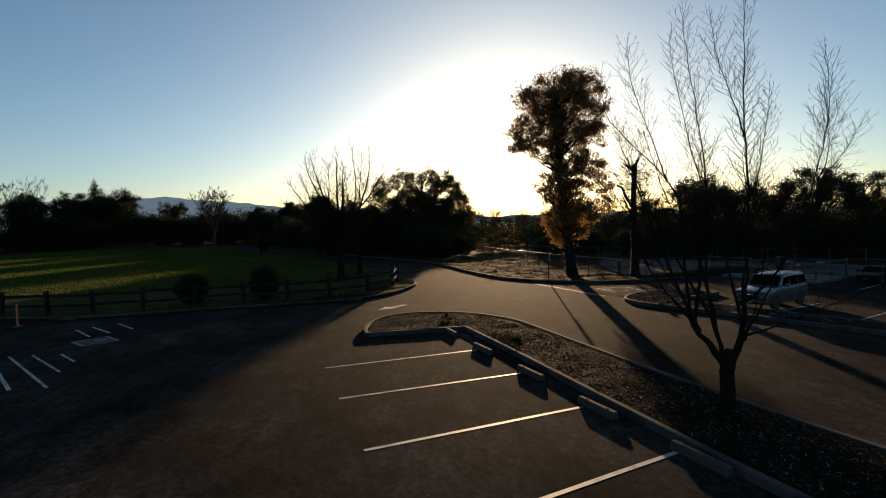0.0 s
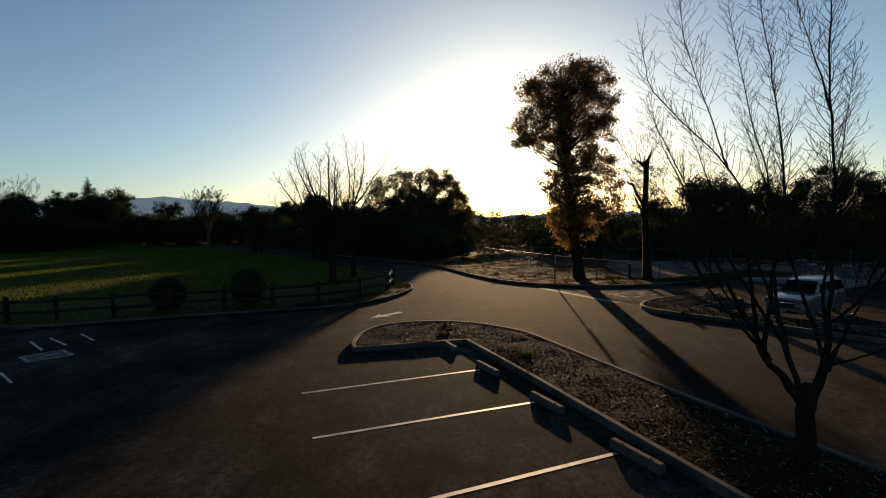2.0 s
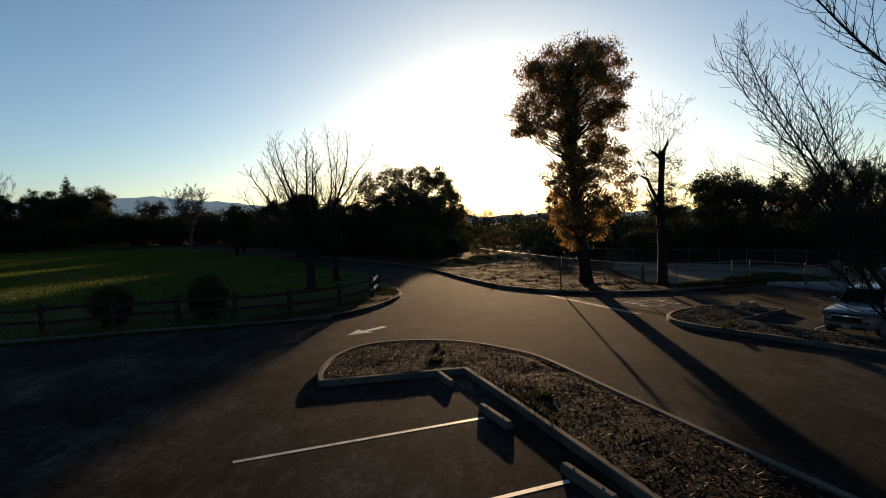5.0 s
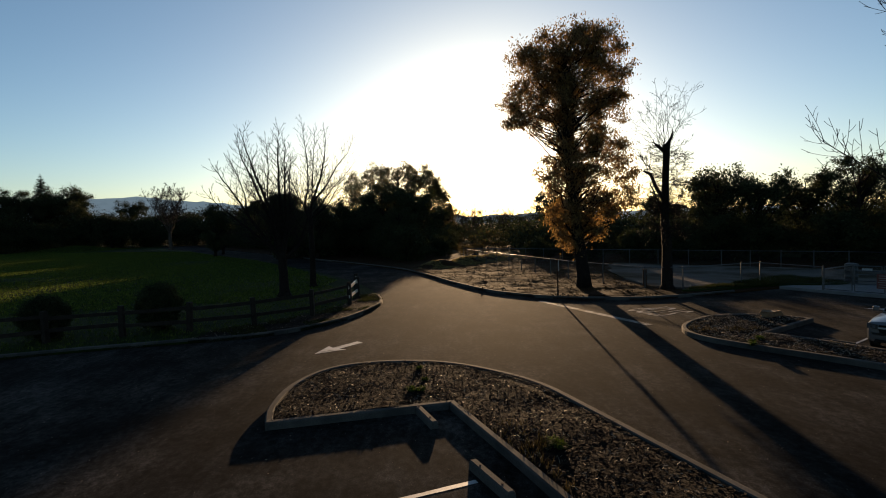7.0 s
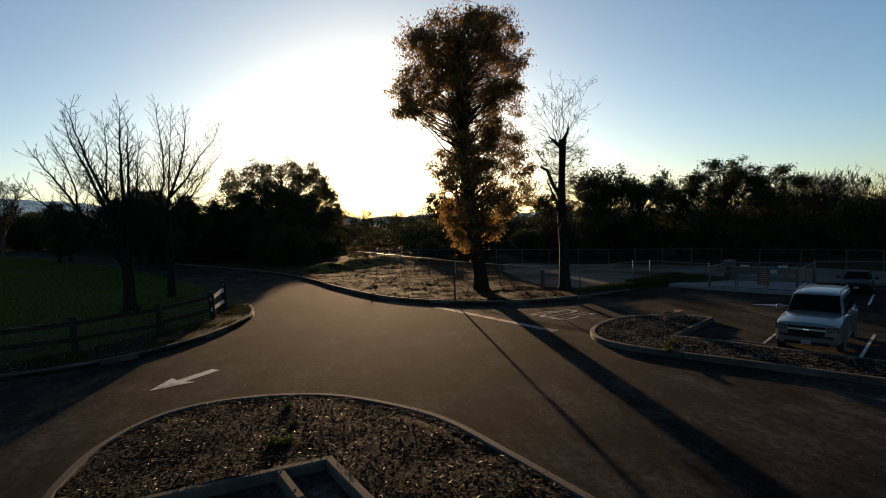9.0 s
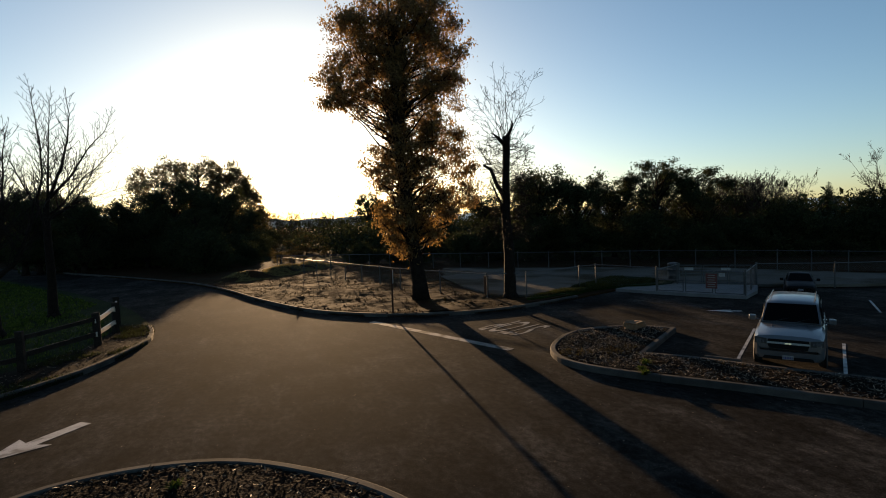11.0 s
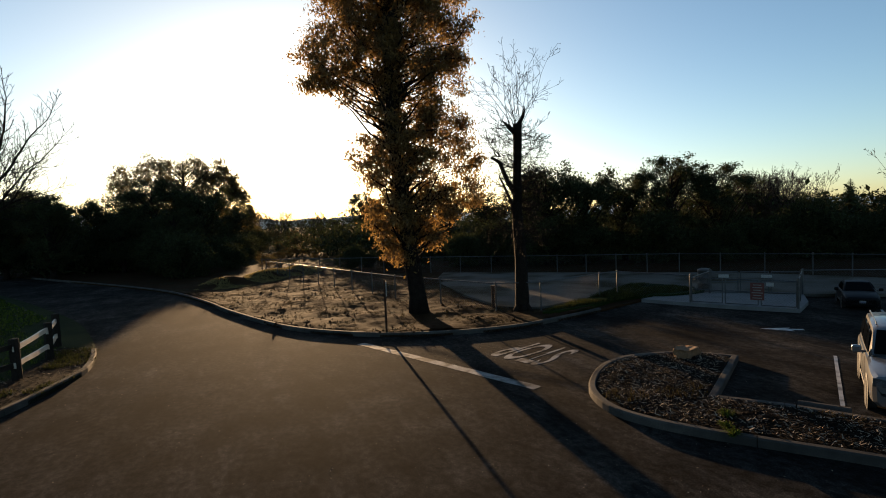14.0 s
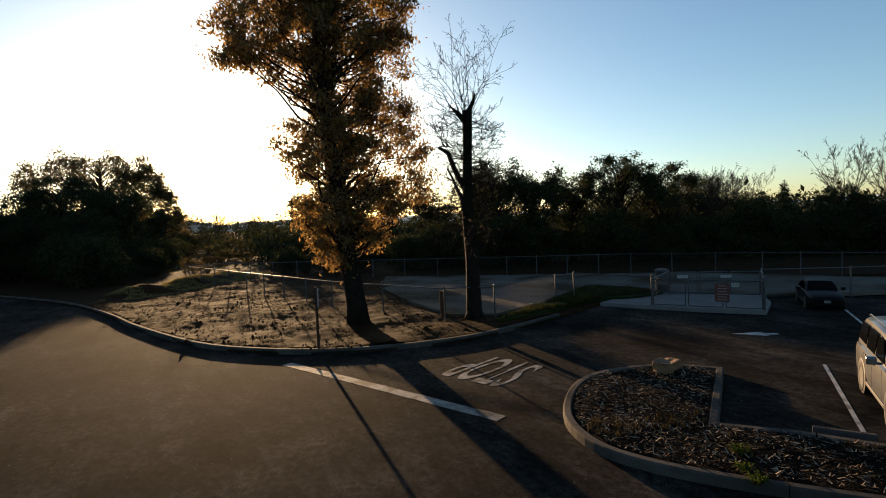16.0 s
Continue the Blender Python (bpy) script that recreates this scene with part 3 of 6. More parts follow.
def road_word(word, centre, along, across, label):
    """A word painted on the ground with the built-in font, stretched along the lane."""
    cu = bpy.data.curves.new("lettering", "FONT")
    cu.body, cu.align_x, cu.align_y, cu.size, cu.offset = word, "CENTER", "CENTER", 1.0, 0.012
    tmp = bpy.data.objects.new("lettering", cu)
    me = bpy.data.meshes.new_from_object(tmp)
    bpy.data.objects.remove(tmp)
    me.materials.append(FADEDPAINT)
    ob = new("road_word", me)
    xs, ys = [v.co.x for v in me.vertices], [v.co.y for v in me.vertices]
    w, h = max(xs) - min(xs), max(ys) - min(ys)
    a, c = Vector(along), Vector(across)
    for v in me.vertices:
        p = Vector(centre) + c * (v.co.x - (max(xs) + min(xs)) / 2) / w + a * (v.co.y - (max(ys) + min(ys)) / 2) / h
        v.co = (p.x, p.y, 0.006)
    me.materials.clear()
    me.materials.append(FADEDPAINT)
    return tagged(ob, label, "road marking", kind="structure")


road_word("STOP", (8.6, 13.45), (-1.9, -0.72), (-0.62, 1.62), "white word painted across the lane")
for a, b, w in (((-11.0, -2.9), (-15.0, 0.65), 0.08), ((-11.85, -1.35), (-14.3, 0.75), 0.08), ((-12.25, -0.2), (-13.45, 0.85), 0.08), ((-14.4, 3.6), (-16.0, 5.1), 0.1),
                ((-14.1, 4.3), (-15.7, 5.65), 0.1), ((-11.9, -3.0), (-14.6, -0.4), 0.1), ((-13.6, 5.0), (-15.0, 6.3), 0.1)):
    stripe("hatch_line", a, b, w, "white hatch line beside the accessible bay")


def access_mark(m):
    """A faded square with a pale border, as a ground mark."""
    top = thing("bay_symbol", m, "faded square accessible-bay symbol on asphalt", "road marking", kind="structure")
    bm = bmesh.new()
    for s, w, h in ((-0.55, 0.12, 1.2), (0.55, 0.12, 1.2)):
        box(bm, (w, h, 0.002), (s, 0, 0))
        box(bm, (0.98, w, 0.002), (0, s, 0))
    part("border", bm, FADEDPAINT, top)
    bm = bmesh.new()
    box(bm, (0.16, 0.5, 0.002), (-0.05, 0.12, 0.001))
    box(bm, (0.5, 0.14, 0.002), (0.08, -0.2, 0.001))
    part("symbol", bm, FADEDPAINT, top)
    bm = bmesh.new()
    box(bm, (0.96, 0.96, 0.002), (0, 0, -0.002))
    part("field", bm, BLUEPAINT, top)
    return top


access_mark(pose(-13.6, 2.75, 0.007, 0, 0, -40))


def crack(pts, seed):
    rng = random.Random(seed)
    line = curve_through(pts, 8)
    v, f = [], []
    for i, p in enumerate(line):
        d = (line[min(i + 1, len(line) - 1)] - line[max(i - 1, 0)]).normalized()
        n = Vector((-d.y, d.x))
        p = p + n * rng.uniform(-0.06, 0.06)
        w = rng.uniform(0.012, 0.03)
        v += [(p.x + n.x * w, p.y + n.y * w, 0.0045), (p.x - n.x * w, p.y - n.y * w, 0.0045)]
    f = [(2 * i, 2 * i + 1, 2 * i + 3, 2 * i + 2) for i in range(len(line) - 1)]
    return tagged(piece("asphalt_crack", v, f, ROADSEAL), "dark sealed crack in the asphalt", "crack", "asphalt cracks", "structure")


for q, pts in enumerate((((10.6, 15.3), (10.75, 13.6), (10.5, 11.9)), ((10.75, 15.3), (10.95, 13.6), (10.65, 11.9)))):
    crack(pts, q)


# ---------------------------------------------------------------- parking-bay wheel stops
def wheel_stop(m, mat=CONCRETE):
    top = thing("wheel_stop", m, "weathered concrete wheel stop at a parking bay", "wheel stop", "wheel stops")
    v, f = [], []
    prof = [(-0.08, 0.0), (-0.065, 0.11), (-0.045, 0.145), (0.045, 0.145), (0.065, 0.11), (0.08, 0.0)]
    xs = [-0.56, -0.545, 0.545, 0.56]
    for q, x in enumerate(xs):
        s = 0.94 if q in (0, 3) else 1.0
        v += [(x, y * s, z * s) for y, z in prof]
    k = len(prof)
    for q in range(3):
        for s in range(k):
            a, b = q * k + s, q * k + (s + 1) % k
            f.append((a, b, b + k, a + k))
    f += [tuple(range(k - 1, -1, -1)), tuple(range(3 * k, 4 * k))]
    piece("block", v, f, mat, top)
    for x in (-0.32, 0.32):
        rod("pin", (x, 0, 0.14), (x, 0, 0.153), 0.016, RUST, top, 8, "rusty steel pin")
    return top


first = wheel_stop(pose(-0.78, 2.60, 0, 0, 0, -70))
for x, y, a in ((0.2, -0.05, -67), (1.24, -2.76, -67), (2.2, -5.35, -67), (3.18, -7.7, -67), (4.2, -10.5, -67)):
    copy_thing(first, pose(x, y, 0, 0, 0, a))
copy_thing(first, pose(11.02, 7.2, 0, 0, 0, -58) @ Matrix.Scale(0.72, 4))


# ---------------------------------------------------------------- trees
def grow(rng, start, way, length, r, level, store, opt):
    """A branch and its children. store[level] holds verts and faces; opt: wander, up, child counts, child angle, child length."""
    n = 5 if level < 2 else 4
    pts, radii, p, d = [start.copy()], [r], start.copy(), way.normalized()
    for i in range(n):
        d = (d + Vector((rng.gauss(0, 1), rng.gauss(0, 1), rng.gauss(0, 1))) * opt["wander"] + Vector((0, 0, opt["up"]))).normalized()
        p = p + d * length / n
        pts.append(p.copy())
        radii.append(max(opt["thin"], r * (1 - 0.86 * (i + 1) / n)))
    v, f = store.setdefault(level, ([], []))
    tube(v, f, pts, radii, 6 if level == 0 else 5 if level == 1 else 3, cap=level < 2)
    if level + 1 >= opt["levels"]:
        opt.setdefault("ends", []).append(pts[-1].copy())
        return
    for c in range(opt["kids"][level]):
        t = rng.uniform(0.25, 1.0) if c else 1.0
        i = min(n - 1, int(t * n))
        q = pts[i].lerp(pts[i + 1], t * n - i)
        here = (pts[i + 1] - pts[i]).normalized()
        side = here.orthogonal().normalized()
        side.rotate(Matrix.Rotation(rng.uniform(0, 6.283), 3, here))
        ang = radians(opt["angle"] * rng.uniform(0.6, 1.3))
        w = here * math.cos(ang) + side * math.sin(ang)
        grow(rng, q, w, length * opt["shrink"] * rng.uniform(0.6, 1.15) * (1.1 - 0.5 * t), max(opt["thin"], r * (1 - 0.72 * t) * 0.7), level + 1, store, opt)


def bare_tree(m, seed, label, trunk, stems, opt, low=(), group="bare trees", bark=BARK, twig=TWIG, limbs=()):
    """trunk: list of (x, y, z, r); stems: list of (start z, way, length, r)."""
    rng = random.Random(seed)
    top = thing("bare_tree", m, label, "tree", group)
    v, f = [], []
    tp = [Vector(p[:3]) for p in trunk]
    tr = [p[3] for p in trunk]
    fine, fr = [], []
    for i in range(len(tp) - 1):
        for s in range(4):
            t = s / 4
            fine.append(tp[i].lerp(tp[i + 1], t) + Vector((rng.uniform(-1, 1), rng.uniform(-1, 1), 0)) * tr[i] * 0.08)
            fr.append(tr[i] + (tr[i + 1] - tr[i]) * t)
    fine.append(tp[-1])
    fr.append(tr[-1])
    tube(v, f, fine, fr, 10)
    for q in range(6):
        a = q * 1.047 + rng.uniform(-0.3, 0.3)
        w = Vector((math.cos(a), math.sin(a), 0))
        tube(v, f, [tp[0] + w * tr[0] * 0.5 + Vector((0, 0, tr[0] * 0.9)), tp[0] + w * tr[0] * 1.5 + Vector((0, 0, -0.04))], [tr[0] * 0.5, tr[0] * 0.25], 6)
    piece("trunk", v, f, bark, top, smooth=True)
    for line in limbs:
        v, f = [], []
        pts = [Vector(p[:3]) for p in line]
        mids = []
        for i in range(len(pts) - 1):
            mids += [(pts[i].lerp(pts[i + 1], t / 3) + Vector((rng.uniform(-1, 1), rng.uniform(-1, 1), 0)) * 0.03 * (t > 0), line[i][3] + (line[i + 1][3] - line[i][3]) * t / 3) for t in range(3)]
        mids.append((pts[-1], line[-1][3]))
        tube(v, f, [m[0] for m in mids], [m[1] for m in mids], 9)
        piece("limb", v, f, bark, top, smooth=True)
    tv, tf = [], []
    for at, way, length, r in stems:
        store = {}
        grow(rng, Vector(at), Vector(way), length, r, 0, store, opt)
        lv, lf = [], []
        for level in sorted(store):
            sv, sf = store[level]
            gv, gf = (lv, lf) if level < 2 else (tv, tf)
            b = len(gv)
            gv += sv
            gf += [tuple(i + b for i in q) for q in sf]
        piece("limb", lv, lf, bark, top, smooth=True)
    if tv:
        tagged(piece("twigwork", tv, tf, twig, top, "fine leafless twigs"), kind="stuff")
    return top


def leaves(rng, centres, per, spread, size, droop=0.0, flat=0.0):
    """Small folded leaves scattered in clumps about the centres."""
    v, f = [], []
    for c in centres:
        k = max(3, int(per * rng.uniform(0.6, 1.4)))
        sp = spread * rng.uniform(0.6, 1.3)
        for _ in range(k):
            o = Vector((rng.gauss(0, 1), rng.gauss(0, 1), rng.gauss(0, 1) * 0.75)) * sp * 0.5
            p = c + o
            d = Vector((rng.gauss(0, 1), rng.gauss(0, 1), rng.gauss(0, 1) * (1 - flat) - droop * 1.5)).normalized()
            s = d.orthogonal().normalized()
            s.rotate(Matrix.Rotation(rng.uniform(0, 6.28), 3, d))
            n = d.cross(s)
            ln = size * rng.uniform(0.6, 1.4)
            w = ln * rng.uniform(0.3, 0.5)
            b = len(v)
            v += [p - d * ln * 0.5, p + s * w * 0.5 + n * w * 0.15, p + d * ln * 0.5, p - s * w * 0.5 + n * w * 0.15]
            f += [(b, b + 1, b + 2), (b, b + 2, b + 3)]
    return v, f


def limbs_to(rng, base, targets, r, v, f, bend=0.3):
    """Crooked limbs from points along the trunk's line out to some targets."""
    for t in targets:
        a = base(t)
        mid = a.lerp(t, 0.5) + Vector((rng.uniform(-1, 1), rng.uniform(-1, 1), rng.uniform(-0.2, 0.8))) * bend
        q = a.lerp(mid, 0.5) + Vector((rng.uniform(-1, 1), rng.uniform(-1, 1), rng.uniform(-1, 1))) * bend * 0.3
        tube(v, f, [a, q, mid, t], [r, r * 0.75, r * 0.5, r * 0.15], 5)


def leafy_tree(m, seed, label, height, lobes, leaf, per, size, spread, trunk_r, group="evergreen trees", bark=BARK, droop=0.0, name="leafy_tree", lean=(0, 0), step=1.0, limb=0.28, rise=1.1, bow=2.0, knots=7):
    """lobes: ellipsoids (x, y, z, rx, ry, rz, clumps); the clumps gather in small knots near their skins, which leaves gaps."""
    rng = random.Random(seed)
    top = thing(name, m, label, "tree", group)
    lo = min(b[2] - b[5] for b in lobes)
    hi = max(b[2] + b[5] * 0.4 for b in lobes)
    v, f = [], []
    pts = [Vector((lean[0] * t ** bow, lean[1] * t ** bow, hi * t)) + Vector((rng.uniform(-1, 1), rng.uniform(-1, 1), 0)) * trunk_r * 0.5 * (t > 0) for t in (0, 0.06, 0.2, 0.4, 0.6, 0.8, 1.0)]
    tube(v, f, pts, [trunk_r * 1.35, trunk_r * 1.05, trunk_r * 0.92, trunk_r * 0.75, trunk_r * 0.55, trunk_r * 0.35, trunk_r * 0.12], 9)
    piece("trunk", v, f, bark, top, smooth=True)

    def base(t):
        z = max(lo * 0.6, min(hi * 0.9, t.z - rise * math.hypot(t.x, t.y) - 0.05 * height))
        k = z / hi
        return Vector((lean[0] * k ** bow, lean[1] * k ** bow, z))

    centres = []
    for x, y, z, rx, ry, rz, n in lobes:
        cores = []
        for _ in range(knots):
            d = Vector((rng.gauss(0, 1), rng.gauss(0, 1), rng.gauss(0, 1))).normalized()
            k = rng.uniform(0.3, 0.95) ** 0.5
            cores.append(Vector((x + d.x * rx * k, y + d.y * ry * k, z + d.z * rz * k)))
        for q in range(n):
            d = Vector((rng.gauss(0, 1), rng.gauss(0, 1), rng.gauss(0, 1))) * 0.21
            centres.append(cores[q % knots] + Vector((d.x * rx, d.y * ry, d.z * rz)))
    v, f = [], []
    limbs_to(rng, base, centres[:: max(1, int(3 * step))], trunk_r * limb, v, f, 0.06 * height)
    tagged(piece("branchwork", v, f, bark, top), kind="stuff")
    v, f = leaves(rng, centres, per, spread, size, droop)
    tagged(piece("crown", v, f, leaf, top), kind="stuff")
    return top


def conifer(m, seed, label, height, radius, name="conifer"):
    rng = random.Random(seed)
    top = thing(name, m, label, "tree", "conifers")
    v, f = [], []
    tube(v, f, [Vector((0, 0, 0)), Vector((0, 0, height * 0.5)), Vector((0, 0, height))], [height * 0.02, height * 0.012, 0.02], 7)
    piece("trunk", v, f, BARK, top)
    v, f = [], []
    z = height * 0.08
    while z < height * 0.99:
        t = 1 - z / height
        for q in range(26):
            a = rng.uniform(0, 6.28)
            ln = radius * t ** 0.8 * rng.uniform(0.6, 1.15) + 0.1
            d = Vector((math.cos(a), math.sin(a), -0.2))
            s = Vector((-d.y, d.x, 0))
            for k in range(4):
                c = Vector((0, 0, z)) + d * ln * (0.3 + 0.22 * k)
                w = ln * 0.32
                b = len(v)
                tip = c + d * ln * 0.25 + Vector((0, 0, rng.uniform(-0.1, 0.2) * ln))
                v += [c - s * w, c + s * w + Vector((0, 0, rng.uniform(-0.1, 0.1) * ln)), tip]
                f.append((b, b + 1, b + 2))
        z += height * 0.018
    tagged(piece("crown", v, f, NEEDLE, top), kind="stuff")
    return top


SPREADING = dict(wander=0.05, up=0.07, kids=(15, 8, 5), angle=44, shrink=0.33, thin=0.0032, levels=4)


def smooth_line(pts, per=5):
    """Points of a smooth curve through (x, y, z, r), as places and radii."""
    p = [Vector(q) for q in pts]
    out = []
    for i in range(len(p) - 1):
        a, b, c, d = p[max(i - 1, 0)], p[i], p[i + 1], p[min(i + 2, len(p) - 1)]
        for s in range(per):
            t = s / per
            out.append(0.5 * ((2 * b) + (c - a) * t + (2 * a - 5 * b + 4 * c - d) * t * t + (3 * b - a - 3 * c + d) * t ** 3))
    out.append(p[-1])
    return [q.to_3d() for q in out], [max(0.003, q.w) for q in out]


def stemmed_tree(m, seed, label, trunk, stems, long=0.9, gap=0.17, fine=0.0032, group="bare trees", scale=1.0, spread=(30, 58), clear=0.13, thin=0.5):
    """A leafless tree of long smooth stems, each set with side shoots at a wide angle, and those with short twigs."""
    rng = random.Random(seed)
    top = thing("bare_tree", m, label, "tree", group)
    v, f = [], []
    pts, radii = smooth_line(trunk)
    pts = [p + Vector((rng.uniform(-1, 1), rng.uniform(-1, 1), 0)) * r * 0.07 for p, r in zip(pts, radii)]
    tube(v, f, pts, radii, 12)
    for q in range(6):
        a = q * 1.047 + rng.uniform(-0.3, 0.3)
        w = Vector((math.cos(a), math.sin(a), 0))
        tube(v, f, [pts[0] + w * radii[0] * 0.5 + Vector((0, 0, radii[0] * 0.9)), pts[0] + w * radii[0] * 1.4 + Vector((0, 0, -0.04))], [radii[0] * 0.5, radii[0] * 0.25], 6)
    piece("trunk", v, f, BARK, top, smooth=True)
    tv, tf = [], []

    def shoot(p, d, length, r, level):
        n = 4
        line, rad = [p.copy()], [r]
        for i in range(n):
            d = (d + Vector((rng.gauss(0, 1), rng.gauss(0, 1), rng.gauss(0, 1))) * 0.09 + Vector((0, 0, 0.16))).normalized()
            line.append(line[-1] + d * length / n)
            rad.append(max(fine * 0.75, r * (1 - 0.75 * (i + 1) / n)))
        tube(tv, tf, line, rad, 3, cap=False)
        if level == 0 or length < 0.22 * scale:
            return
        k = max(2, int(length / (0.14 * scale)))
        turn = rng.uniform(0, 6.28)
        for i in range(k):
            t = (i + rng.uniform(0.3, 1.0)) / (k + 0.4)
            j = min(n - 1, int(t * n))
            here = (line[j + 1] - line[j]).normalized()
            side = here.orthogonal().normalized()
            turn += 2.4 + rng.uniform(-0.4, 0.4)
            side.rotate(Matrix.Rotation(turn, 3, here))
            ang = radians(rng.uniform(35, 60))
            shoot(line[j].lerp(line[j + 1], t * n - j), here * math.cos(ang) + side * math.sin(ang), length * rng.uniform(0.22, 0.46) * (1.15 - 0.6 * t), max(fine, r * 0.55), level - 1)

    for line in stems:
        v, f = [], []
        pts, radii = smooth_line(line)
        radii = [r * (1.0 - thin * min(1.0, i / (0.45 * len(radii)))) for i, r in enumerate(radii)]
        pts = [p + Vector((rng.uniform(-1, 1), rng.uniform(-1, 1), 0)) * 0.018 * scale * (i > 0) for i, p in enumerate(pts)]
        tube(v, f, pts, radii, 8)
        piece("limb", v, f, BARK, top, smooth=True)
        whole = sum((b - a).length for a, b in zip(pts, pts[1:]))
        run, due, turn = 0.0, clear * whole, rng.uniform(0, 6.28)
        for i in range(len(pts) - 1):
            d = pts[i + 1] - pts[i]
            ln = d.length
            d.normalize()
            while due < run + ln:
                t = due / whole
                side = d.orthogonal().normalized()
                turn += 2.4 + rng.uniform(-0.5, 0.5)
                side.rotate(Matrix.Rotation(turn, 3, d))
                ang = radians(rng.uniform(*spread))
                size = long * rng.uniform(0.5, 1.15) * (1.15 - 0.75 * t)
                shoot(pts[i] + d * (due - run), d * math.cos(ang) + side * math.sin(ang), size, max(fine * 1.2, min(0.014 * scale, radii[i] * 0.45)), 2)
                due += gap * rng.uniform(0.6, 1.4)
            run += ln
        shoot(pts[-1], (pts[-1] - pts[-2]).normalized(), long * 0.35, radii[-1], 2)
    tagged(piece("twigwork", tv, tf, TWIG, top, "fine leafless twigs"), kind="stuff")
    return top


